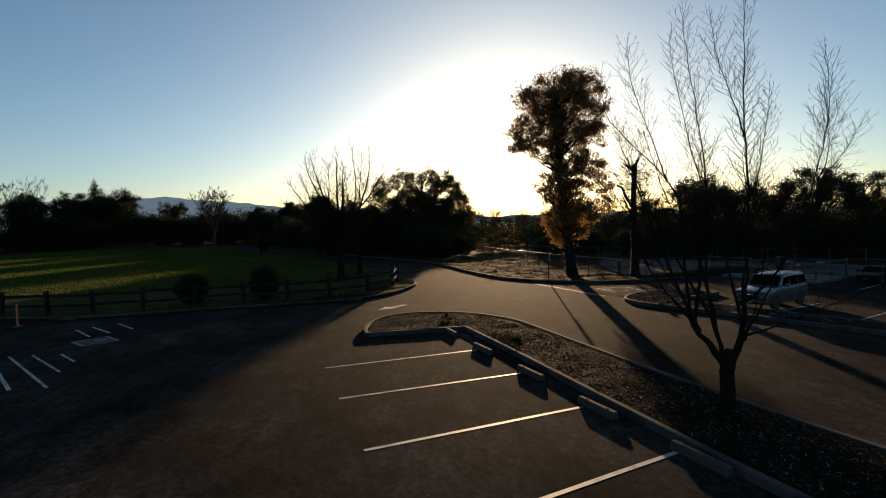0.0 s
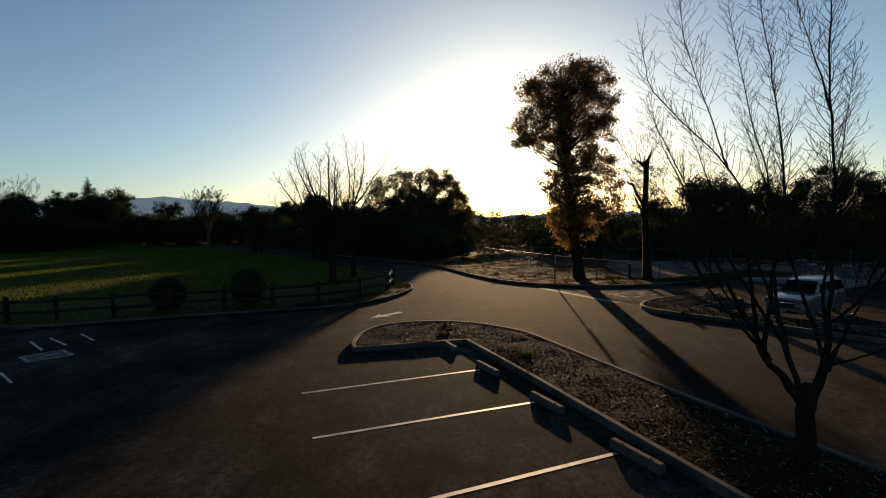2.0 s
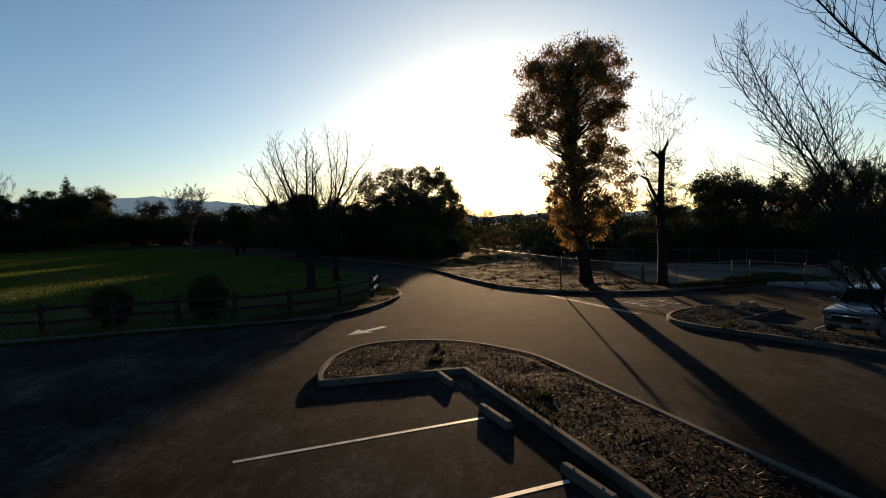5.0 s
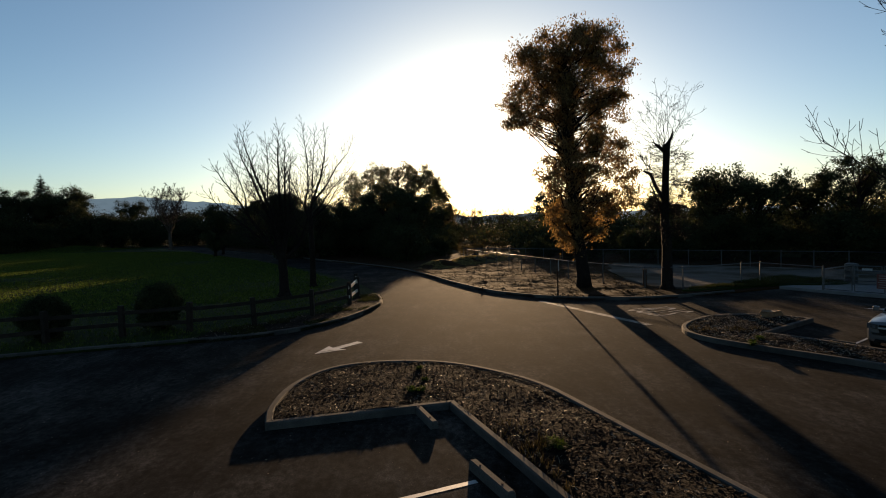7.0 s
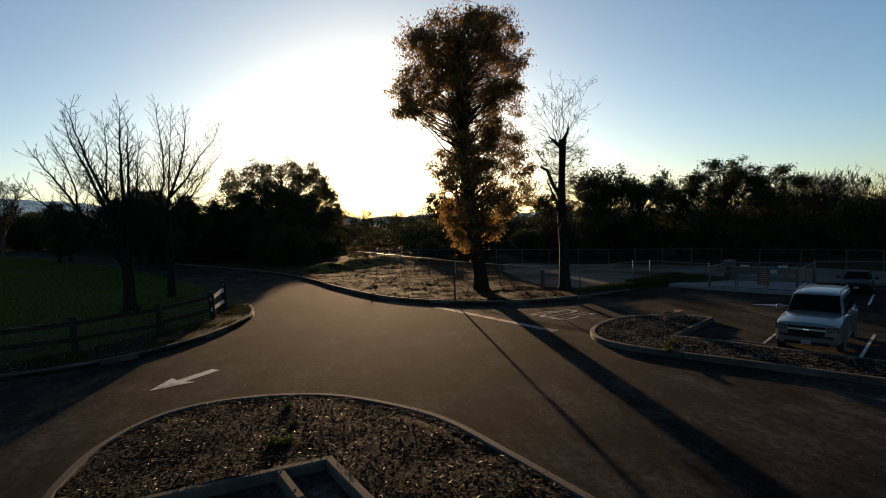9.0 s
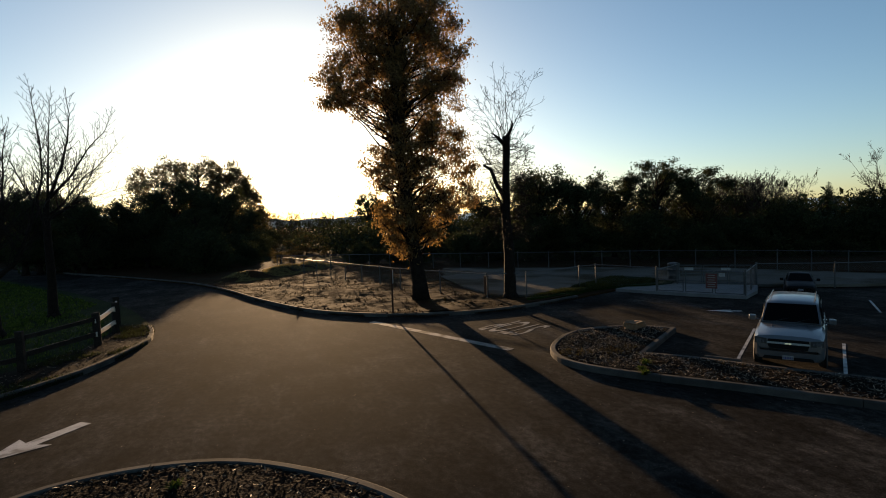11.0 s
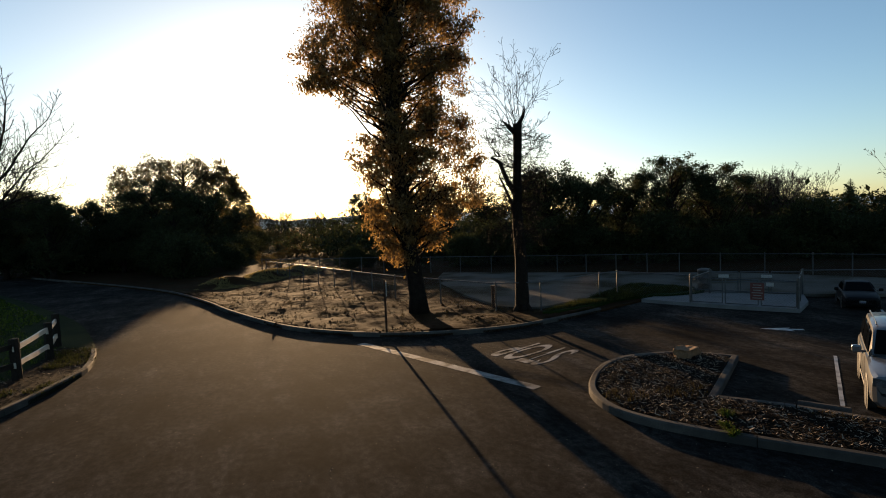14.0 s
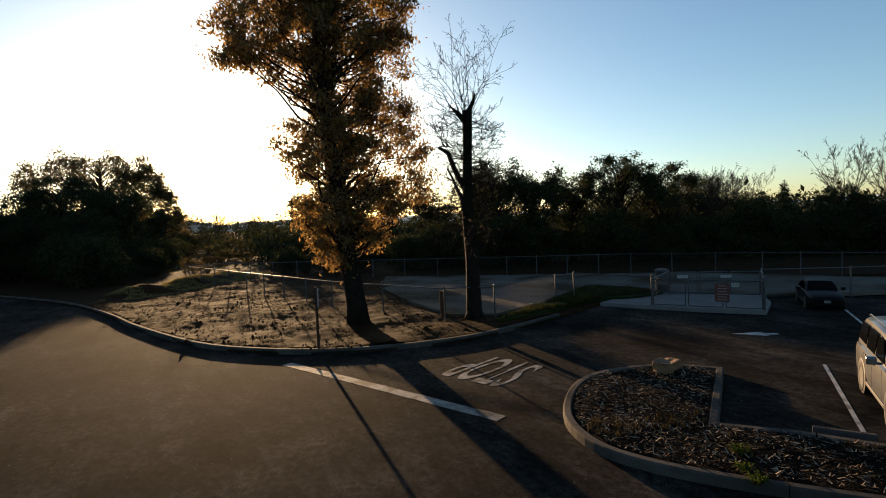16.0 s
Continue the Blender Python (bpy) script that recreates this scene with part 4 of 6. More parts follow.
# The many-stemmed bare tree on the island.
stemmed_tree(pose(4.6, -5.75, 0.1) @ Matrix.Diagonal((1.09, 1.0, 0.91, 1)), 5, "leafless many-stemmed tree with a short dark trunk on mulch",
             [(0, 0, 0, 0.168), (0.02, 0, 0.45, 0.1302), (0.03, 0.02, 0.9, 0.126), (0.05, 0, 1.15, 0.1344), (0.06, 0, 1.3, 0.0672)],
             [[(0.0, 0, 0.95, 0.0874), (-0.3, 0.05, 1.45, 0.0672), (-0.56, 0.1, 1.95, 0.0571), (-0.64, 0.2, 3.2, 0.0417), (-0.68, 0.3, 4.4, 0.0322), (-0.95, 0.35, 5.05, 0.0255), (-1.85, 0.5, 6.3, 0.0148), (-2.05, 0.5, 7.2, 0.0067)],
              [(-0.9, 0.33, 4.95, 0.0202), (-1.1, 0.2, 5.4, 0.0174), (-1.62, 0.0, 7.0, 0.0107), (-1.68, 0.0, 7.7, 0.0054)],
              [(-0.5, 0.1, 1.85, 0.0403), (-0.5, -0.1, 3.0, 0.0336), (-0.45, -0.3, 4.5, 0.0269), (-0.66, -0.4, 6.2, 0.0174), (-0.84, -0.4, 7.5, 0.0094), (-0.88, -0.4, 8.2, 0.0047)],
              [(-0.02, 0.05, 1.15, 0.0504), (-0.1, 0.3, 1.9, 0.0403), (-0.1, 0.6, 3.2, 0.0336), (-0.04, 0.8, 4.6, 0.0255), (-0.27, 0.9, 5.95, 0.0174), (-0.54, 0.9, 7.5, 0.0087), (-0.62, 0.9, 8.2, 0.0047)],
              [(0.08, 0, 1.0, 0.0874), (0.28, 0, 1.6, 0.0739), (0.34, 0, 2.6, 0.0457), (0.41, 0, 4.3, 0.0417), (0.32, 0, 6.0, 0.0282), (0.33, 0, 7.9, 0.0134), (0.35, 0, 8.8, 0.0054)],
              [(0.33, 0, 5.8, 0.0188), (0.1, -0.1, 6.5, 0.0148), (-0.22, -0.2, 7.4, 0.0094), (-0.34, -0.2, 8.1, 0.0047)],
              [(0.3, 0, 2.1, 0.0269), (0.5, 0.4, 2.8, 0.0282), (0.74, 0.6, 3.6, 0.0242), (0.9, 0.7, 4.8, 0.0188), (1.12, 0.8, 6.0, 0.0107), (1.2, 0.8, 7.0, 0.0047)],
              [(0.32, 0, 2.3, 0.0269), (0.6, -0.3, 2.8, 0.0282), (0.88, -0.5, 3.5, 0.0242), (1.12, -0.6, 4.6, 0.0202), (1.38, -0.6, 6.0, 0.0121), (1.36, -0.6, 7.3, 0.0054)],
              [(0.12, 0, 1.15, 0.0504), (0.4, 0.1, 1.6, 0.037), (0.9, 0.2, 2.6, 0.0226), (1.4, 0.3, 3.8, 0.0229), (1.78, 0.4, 4.7, 0.0188), (2.4, 0.5, 5.5, 0.0107), (2.75, 0.6, 6.1, 0.0047)],
              [(1.85, 0.4, 4.85, 0.0148), (1.98, 0.3, 5.5, 0.0121), (1.84, 0.2, 6.7, 0.0054)],
              [(0.4, 0.1, 1.58, 0.0302), (0.75, -0.05, 1.75, 0.0242), (1.2, -0.15, 2.0, 0.0162), (1.96, -0.3, 2.4, 0.0097), (2.6, -0.4, 2.75, 0.0047)],
              [(-0.5, 0.1, 1.85, 0.037), (-0.85, 0.3, 2.4, 0.0242), (-1.25, 0.5, 3.2, 0.0242), (-1.55, 0.6, 4.3, 0.0174), (-2.0, 0.7, 4.95, 0.0107), (-2.4, 0.7, 5.6, 0.0047)],
              [(-0.45, 0.08, 1.75, 0.0269), (-0.8, -0.2, 2.2, 0.0162), (-1.2, -0.35, 2.6, 0.0107), (-1.8, -0.5, 2.9, 0.0054)],
              [(0.34, 0, 1.5, 0.0202), (0.4, -0.2, 2.2, 0.0118), (0.42, -0.5, 3.3, 0.0101), (0.55, -0.7, 4.6, 0.0047)],
              [(-1.2, 0.48, 3.1, 0.0162), (-1.3, 0.9, 3.9, 0.0121), (-1.15, 1.2, 5.2, 0.0054)],
              [(-0.42, 0.08, 1.7, 0.032), (-0.5, 1.1, 2.6, 0.024), (-0.8, 2.2, 3.7, 0.018), (-1.2, 3.4, 4.8, 0.006)],
              [(-0.5, 0.1, 1.86, 0.036), (-0.6, 1.3, 3.2, 0.036), (-0.75, 2.1, 4.6, 0.026), (-0.95, 2.8, 5.9, 0.012), (-1.0, 3.1, 6.8, 0.006)],
              [(-0.1, 0.3, 1.88, 0.0336), (-0.5, 1.3, 3.5, 0.032), (-0.8, 2.2, 5.0, 0.022), (-1.1, 2.9, 6.5, 0.007)],
              [(-0.05, 0.15, 1.45, 0.036), (0.15, 1.5, 3.2, 0.034), (-0.1, 2.6, 4.8, 0.022), (-0.3, 3.3, 6.5, 0.007)],
              [(0.38, 0.1, 1.57, 0.032), (0.7, 1.5, 3.2, 0.032), (0.9, 2.6, 4.8, 0.02), (0.8, 3.3, 6.4, 0.007)]], 1.0, 0.047, 0.0031, clear=0.34)


# The two bare trees on the lawn.
stemmed_tree(pose(-8.5, 21.0, 0.05) @ Matrix.Diagonal((0.97, 0.97, 0.95, 1)), 23, "wide leafless tree with a thick dark trunk on the lawn",
             [(0, 0, 0, 0.32), (0.03, 0, 0.9, 0.25), (-0.02, 0, 1.9, 0.24), (0, 0, 2.4, 0.22), (0, 0, 2.7, 0.12)],
             [[(-0.05, 0, 2.1, 0.15), (-0.9, 0.1, 3.3, 0.11), (-2.0, 0.2, 5.0, 0.075), (-2.9, 0.2, 6.4, 0.045), (-3.6, 0.2, 7.4, 0.015)],
              [(-0.1, 0, 2.3, 0.15), (-0.6, 0.3, 4.2, 0.11), (-1.5, 0.5, 6.4, 0.07), (-2.2, 0.6, 8.0, 0.035), (-2.4, 0.6, 9.0, 0.012)],
              [(0, 0, 2.4, 0.15), (-0.35, -0.4, 4.6, 0.11), (-1.0, -0.8, 6.8, 0.065), (-1.45, -1.0, 8.4, 0.03), (-1.5, -1.0, 9.2, 0.012)],
              [(0, 0, 2.4, 0.18), (0.0, 0.1, 4.5, 0.13), (-0.05, 0.1, 6.8, 0.075), (0.0, 0.1, 8.6, 0.03), (0.05, 0.1, 9.5, 0.012)],
              [(0.05, 0, 2.3, 0.15), (0.35, -0.4, 4.4, 0.1), (0.5, -0.8, 6.4, 0.06), (0.65, -1.0, 8.6, 0.014)],
              [(-0.05, 0, 2.2, 0.11), (-1.2, -0.2, 3.5, 0.075), (-2.7, -0.3, 4.8, 0.045), (-3.8, -0.4, 5.9, 0.014)],
              [(0.1, 0, 2.2, 0.12), (0.8, 0.2, 2.9, 0.085), (1.3, 0.3, 4.2, 0.055), (1.5, 0.5, 6.0, 0.015)],
              [(0.05, 0.05, 2.4, 0.11), (0.2, 1.0, 4.4, 0.07), (0.1, 1.7, 6.6, 0.04), (0.2, 1.9, 8.2, 0.012)],
              [(-0.5, 0.3, 4.0, 0.07), (-0.75, 0.2, 5.6, 0.05), (-0.6, 0.2, 7.4, 0.03), (-0.7, 0.2, 8.8, 0.012)],
              [(-1.9, 0.2, 4.9, 0.05), (-2.0, 0.0, 6.2, 0.035), (-2.6, -0.1, 7.8, 0.012)]], 1.8, 0.13, 0.0105, scale=1.7, spread=(36, 66), thin=0.2)
stemmed_tree(pose(-7.95, 25.6, 0.05) @ Matrix.Diagonal((0.98, 0.98, 0.95, 1)), 24, "slender leafless tree with a forked crown on the lawn",
             [(0, 0, 0, 0.22), (0.02, 0, 1.6, 0.18), (0.0, 0, 3.4, 0.16), (0.0, 0, 4.9, 0.13), (0.02, 0, 5.2, 0.07)],
             [[(0.0, 0, 4.8, 0.11), (0.12, 0, 5.5, 0.095), (0.6, 0.1, 6.85, 0.075), (0.9, 0.1, 7.95, 0.055), (1.1, 0.1, 9.25, 0.03), (1.05, 0.1, 10.3, 0.01)],
              [(0.2, 0, 5.6, 0.075), (1.1, -0.1, 6.65, 0.055), (1.9, -0.2, 7.95, 0.036), (2.5, -0.2, 8.65, 0.02), (2.75, -0.2, 9.4, 0.009)],
              [(-0.05, 0, 4.4, 0.09), (-0.35, 0.2, 5.3, 0.075), (-0.12, 0.3, 7.05, 0.055), (-0.22, 0.3, 9.25, 0.026), (-0.4, 0.3, 10.8, 0.009)],
              [(0.0, 0, 4.7, 0.07), (0.55, 0.3, 5.3, 0.055), (1.4, 0.5, 6.55, 0.036), (2.1, 0.6, 7.25, 0.022), (2.9, 0.6, 8.3, 0.009)],
              [(0.0, 0, 4.5, 0.06), (1.1, -0.3, 5.3, 0.042), (1.8, -0.4, 6.4, 0.026), (2.2, -0.4, 7.4, 0.009)],
              [(0.0, 0, 4.6, 0.045), (1.2, 0.1, 5.4, 0.03), (2.1, 0.1, 5.7, 0.018), (2.9, 0.1, 6.0, 0.008)],
              [(0.1, 0, 5.4, 0.06), (0.4, -0.4, 8.2, 0.03), (0.6, -0.5, 10.1, 0.009)],
              [(-0.3, 0.15, 5.1, 0.055), (-1.1, 0.3, 6.8, 0.03), (-1.45, 0.3, 7.8, 0.009)]], 1.6, 0.13, 0.0105, scale=1.6, spread=(36, 64), thin=0.2)

# The pollarded tree beside the fence, with long thin shoots from its stubs.
stems = [((0.05, 0, 7.3), (0.3, 0, 1), 0.75, 0.12), ((-0.1, 0, 7.1), (-0.9, 0, 0.35), 0.7, 0.13)]
rods = dict(SPREADING, wander=0.12, up=0.02, kids=(7, 4, 2), angle=40, shrink=0.42, thin=0.0055)
prng = random.Random(8)
for q in range(13):
    a, tl = prng.uniform(0, 6.28), prng.uniform(0.1, 0.8)
    stems.append(((0.18 * math.cos(a) - 0.15 * (q % 2), 0.1 * math.sin(a), 7.3 + prng.uniform(-0.2, 0.5)), (math.cos(a) * tl, math.sin(a) * tl, 1), prng.uniform(1.5, 2.9), 0.014))
for q in range(190):
    a, z = prng.uniform(0, 6.28), prng.uniform(2.6, 7.2)
    stems.append(((0, 0, z), (math.cos(a), math.sin(a), prng.uniform(-0.6, 0.6)), prng.uniform(0.5, 1.4), 0.012))
side_limb = [[(0, 0, 4.3, 0.1), (-0.5, 0, 5.2, 0.09), (-0.8, 0, 5.9, 0.08), (-1.15, 0.05, 6.1, 0.05)], [(0.0, 0, 3.0, 0.09), (-0.3, 0.1, 4.4, 0.06), (-0.75, 0.2, 5.4, 0.03)]]
for q in range(7):
    stems.append(((-0.7 - 0.04 * q, 0, 6.1), (prng.uniform(-0.8, 0.4), prng.uniform(-0.5, 0.5), 1), prng.uniform(0.8, 1.4), 0.013))
bare_tree(pose(11.5, 19.15, 0.05), 31, "pollarded dead-looking tree with thin shoots beside the fence",
          [(0, 0, 0, 0.3), (0.02, 0, 1.5, 0.25), (-0.08, 0.05, 4.0, 0.2), (-0.02, 0, 6.0, 0.16), (0.02, 0, 7.4, 0.18)], stems, rods, bark=BARK, limbs=side_limb)

# The tall gum tree beside the road.
GUM = ((0.2, 13.2, 1.7, 1.15), (-1.9, 12.5, 1.4, 1.2), (1.4, 12.4, 1.0, 1.1), (-2.7, 11.1, 1.2, 1.1), (1.6, 11.0, 1.0, 1.1), (-0.4, 11.6, 1.6, 1.5),
       (-3.1, 9.9, 1.0, 0.8), (-1.4, 10.1, 1.3, 1.1), (1.4, 9.7, 1.0, 1.0), (0.0, 9.8, 1.2, 1.3), (-3.2, 9.2, 0.6, 0.4), (-3.9, 8.9, 0.5, 0.22), (-2.4, 8.9, 0.8, 0.5),
       (-0.9, 8.4, 1.0, 1.0), (1.0, 8.2, 0.9, 0.9), (1.9, 7.4, 0.7, 0.6), (-1.0, 7.0, 1.1, 1.1), (0.2, 6.9, 1.1, 1.2), (2.0, 6.2, 0.8, 0.7),
       (-1.1, 5.5, 1.1, 1.1), (0.3, 5.5, 1.1, 1.2), (2.1, 4.9, 0.8, 0.7), (-0.9, 4.1, 1.1, 0.9), (0.5, 4.1, 1.2, 0.9), (1.5, 4.3, 0.6, 0.45),
       (-0.8, 3.2, 0.8, 0.7), (0.4, 3.2, 0.8, 0.6), (-0.7, 2.55, 0.55, 0.45))
leafy_tree(pose(7.72, 20.8, 0.05), 7, "tall gum tree with drooping backlit leaves", 15.0,
           [(x, 0.0, z, rx, rx * 0.95, rz, max(7, int(27 * rx * (rx + rz)))) for x, z, rx, rz in GUM],
           EUCLEAF, 60, 0.145, 0.4, 0.33, "gum trees", BARK, droop=0.7, name="gum_tree", lean=(-1.0, 0.0), step=2.0, limb=0.15, rise=0.45, bow=0.7, knots=13)

# Prototypes of the woodland, each standing where the first of its kind stands.
OAK = ((-7.7, 13.2, 2.6), (-9.6, 10.4, 2.3), (-4.8, 14.3, 2.2), (-1.4, 13.2, 2.4), (2.4, 14.5, 2.2), (5.4, 13.7, 2.2), (4.8, 12.0, 1.7), (7.7, 11.6, 2.1), (8.6, 10.2, 1.6), (9.6, 9.0, 1.8),
       (10.6, 6.8, 1.6), (3.4, 10.8, 2.2), (-6.2, 8.7, 2.2), (-0.5, 9.4, 2.1), (5.6, 8.4, 1.9), (-3.4, 11.4, 1.6), (-9.0, 6.4, 2.6), (-4.0, 5.4, 3.0), (1.5, 5.6, 3.0), (7.0, 5.2, 2.8),
       (11.0, 4.2, 2.4), (-10.5, 3.6, 2.6), (-5.0, 3.0, 2.6), (0.0, 2.8, 2.6), (5.0, 2.6, 2.6))
oak = leafy_tree(pose(-6.4, 92, 0) @ Matrix.Diagonal((0.86, 0.9, 0.95, 1)), 41, "broad evergreen oak with an open lobed crown", 15.0,
                 [(x, 0.0, z, r, r * 1.1, r * 0.9, 52) for x, z, r in OAK],
                 OAKLEAF, 42, 0.36, 1.05, 0.55, "oaks", name="oak_tree", step=1.2, limb=0.14, rise=0.7, knots=13)
round_tree = leafy_tree(pose(26.0, 34.6, 0), 42, "dark evergreen tree with a round lobed crown", 8.0,
                        [(-1.0, 0, 5.7, 1.7, 1.7, 1.6, 45), (0.9, 0.2, 6.1, 1.6, 1.7, 1.6, 45), (0.1, 0, 4.4, 2.3, 2.2, 1.5, 50), (-0.4, 0, 2.8, 2.2, 2.2, 1.3, 40), (1.2, 0, 3.0, 1.6, 1.6, 1.2, 30)],
                        DARKLEAF, 92, 0.18, 0.5, 0.24, "evergreen trees", name="evergreen_tree", step=1.2)
tall_tree = leafy_tree(pose(33.0, 33.0, 0), 43, "dark evergreen tree with several uneven lobes", 8.6,
                       [(-1.9, 0, 5.9, 1.5, 1.5, 1.4, 40), (0.1, 0, 6.8, 1.5, 1.5, 1.5, 45), (2.0, 0.2, 6.0, 1.4, 1.5, 1.4, 38), (0.2, 0, 4.4, 2.7, 2.2, 1.5, 55), (-1.0, 0, 2.6, 2.2, 2, 1.3, 35), (1.4, 0, 2.7, 2.0, 2, 1.3, 35)],
                       DARKLEAF, 92, 0.18, 0.5, 0.26, "evergreen trees", name="evergreen_tree", step=1.2)
shrub = leafy_tree(pose(21.0, 40.5, 0), 44, "dense dark shrub at the edge of the wood", 4.0,
                   [(0, 0, 1.5, 1.9, 1.8, 1.5, 60), (0.9, 0, 2.5, 1.1, 1.1, 0.9, 22), (-0.9, 0, 2.2, 1.2, 1.2, 1.0, 26)],
                   DARKLEAF, 64, 0.2, 0.7, 0.12, "shrubs", name="shrub", step=1.5)
scrub = leafy_tree(pose(3.5, 53.0, 0) @ Matrix.Scale(0.4, 4), 47, "low tawny scrub bush on rough ground", 4.0,
                   [(0, 0, 1.4, 1.9, 1.8, 1.4, 50), (1.0, 0, 2.3, 1.1, 1.1, 0.9, 22), (-0.9, 0, 2.1, 1.2, 1.2, 0.9, 24)],
                   OAKLEAF, 42, 0.2, 0.75, 0.1, "scrub bushes", name="scrub_bush", step=1.5)
bare_wood = bare_tree(pose(44.5, 34.0, 0), 45, "slender leafless tree in the wood", [(0, 0, 0, 0.14), (0, 0, 1.5, 0.12), (0, 0, 2.4, 0.09)],
                      [((0, 0, 1.6 + 0.15 * q), ((0.2 + 0.06 * q) * math.cos(q * 2.4), (0.2 + 0.06 * q) * math.sin(q * 2.4), 1), 4.3, 0.035) for q in range(9)],
                      dict(SPREADING, kids=(10, 7, 4), up=0.06, thin=0.008), group="leafless wood trees", bark=PALEBARK)
conifer(pose(-101.4, 133.2, 0), 51, "tall dark conifer among far trees", 20.0, 5.2)
conifer(pose(52.4, 31.7, 0), 52, "small dark conifer behind the wood", 6.2, 1.5)


def at(x, y, s, turn, tall=1.0):
    return pose(x, y, 0, 0, 0, turn) @ Matrix.Diagonal((s, s, s * tall, 1))


# The wood behind the dog park.
for proto, x, y, s, turn, tall in ((round_tree, 23.6, 36.3, 1.06, 70, 1), (tall_tree, 36.2, 31.8, 0.92, 160, 1), (round_tree, 30.5, 35.5, 0.92, 200, 1), (tall_tree, 28.2, 45.2, 0.9, 40, 1),
                                   (round_tree, 23.2, 46.0, 0.9, 110, 0.95), (round_tree, 42.7, 28.4, 0.64, 20, 1), (tall_tree, 46.0, 24.0, 0.62, 260, 1), (tall_tree, 29.5, 127.0, 1.4, 300, 1),
                                   (round_tree, 19.6, 48.0, 0.42, 10, 1), (round_tree, 52.0, 20.0, 0.7, 200, 1), (tall_tree, 40.0, 36.0, 0.7, 12, 1), (round_tree, 33.5, 130.0, 1.2, 140, 1)):
    copy_thing(proto, at(x, y, s, turn, tall))
wood = random.Random(77)
for q in range(40):
    t = q / 39
    x, y = 9.0 + 44 * t + wood.uniform(-1, 1), 45.5 - 26 * t + wood.uniform(-1.2, 1.2)
    copy_thing(shrub, at(x, y, wood.uniform(0.75, 1.1) * min(1.0, 0.55 + 0.03 * q), wood.uniform(0, 360), wood.uniform(0.8, 1.15)))
for q in range(22):
    x, y = 42.0 + 9 * wood.random(), 40 - 8 * wood.random()
    copy_thing(bare_wood, at(x, y, wood.uniform(0.85, 1.05), wood.uniform(0, 360)))
copy_thing(bare_wood, at(51.7, 26.3, 1.25, 40))
copy_thing(bare_wood, at(54.5, 24.5, 1.2, 140))

# The thicket along the far side of the access road, and the trees under the oak.
for q in range(46):
    t = q / 45
    x, y = -62 + 56.5 * t ** 0.8 + wood.uniform(-1.5, 1.2), 142 - 98 * t ** 0.62 + wood.uniform(0, 3)
    copy_thing(shrub, at(min(x + 6.5, -2.8 - 2 * wood.random()), y + 1.5, wood.uniform(1.1, 1.6) * (1.3 - 0.62 * t), wood.uniform(0, 360), wood.uniform(0.8, 1.1)))
for x, y, s in ((-2.6, 60, 1.15), (-6.6, 60.5, 1.1), (-11.0, 61.5, 1.0), (-19.4, 58.5, 1.0), (-18.4, 59, 0.95), (-13.8, 55, 0.9), (-16.5, 62, 0.95), (-31, 68, 0.9), (-9, 58, 0.75), (-4.0, 52, 0.7), (-33, 76, 0.9), (-2.0, 62, 0.75), (-10, 70, 0.9), (1.0, 76, 0.8)):
    copy_thing(round_tree if q % 2 else tall_tree, at(x, y, s, wood.uniform(0, 360)))
    q += 1

for x, y, s in ((-1.6, 47.5, 0.6), (0.3, 53, 0.72), (-0.6, 58, 0.9), (1.4, 62, 0.95), (-1.2, 66, 0.95), (2.4, 72, 0.85), (0.4, 80, 1.1), (3.4, 86, 1.1)):
    copy_thing(shrub, at(x, y, s, wood.uniform(0, 360), wood.uniform(0.85, 1.0)))

copy_thing(scrub, at(15.7, 72, 1.3, 40, 1.05))
copy_thing(scrub, at(18.0, 71, 1.15, 140, 1.0))

# Low scrub in the gap beyond the mound, rising with the distance.
for q in range(46):
    t = (q + 0.5) / 46
    y = 54 + 76 * t
    h = 0.115 * (y - 43) * wood.uniform(0.7, 1.0)
    x = -2.5 + 0.04 * (y - 54) + (15 + 0.12 * (y - 54)) * wood.random()
    copy_thing(scrub, at(x, y, max(0.42, h / 3.3), wood.uniform(0, 360), wood.uniform(0.8, 1.0) if h > 1.5 else 0.75))

for q in range(26):
    x, y = 1.5 + 10 * wood.random(), 52 + 26 * wood.random()
    copy_thing(scrub, at(x, y, (0.3 + 0.022 * (y - 52)) * wood.uniform(0.8, 1.1), wood.uniform(0, 360), 0.85))

# Far trees along the horizon.
for x, y, h in ((-94.5, 133, 16.2), (-103, 110, 12.5), (-97, 118, 13.0), (-110, 121, 13.0), (-100.7, 123, 13), (-108, 116, 13.6), (-96.0, 127, 14.2), (-104.5, 127, 13.4), (-112, 108, 13), (-93, 130, 12.5), (-118, 100, 13.5), (-87, 124, 10.5), (-78.7, 124, 10.0), (-96, 165, 14), (-54, 128, 10), (-66, 140, 10), (-41.0, 121, 10.5),
                (-104, 92, 11.5), (-46, 140, 11), (-72, 150, 10.5), (-82, 160, 11), (-58, 160, 11), (-39.5, 112, 10.5), (-29.5, 100, 11.0), (-27, 92, 10.5), (-40, 116, 11), (-124, 92, 13)):
    copy_thing(tall_tree if int(x) % 2 else round_tree, at(x, y, h / 8.3, wood.uniform(0, 360), 1.14 if x < -85 else 1.0))
for q in range(44):
    t = q / 43
    x, y = -140 + 92 * t + wood.uniform(-2, 2), 66 + 78 * t ** 0.7 + wood.uniform(0, 5)
    copy_thing(shrub, at(x, y, wood.uniform(1.7, 2.4), wood.uniform(0, 360), wood.uniform(0.8, 1.1)))
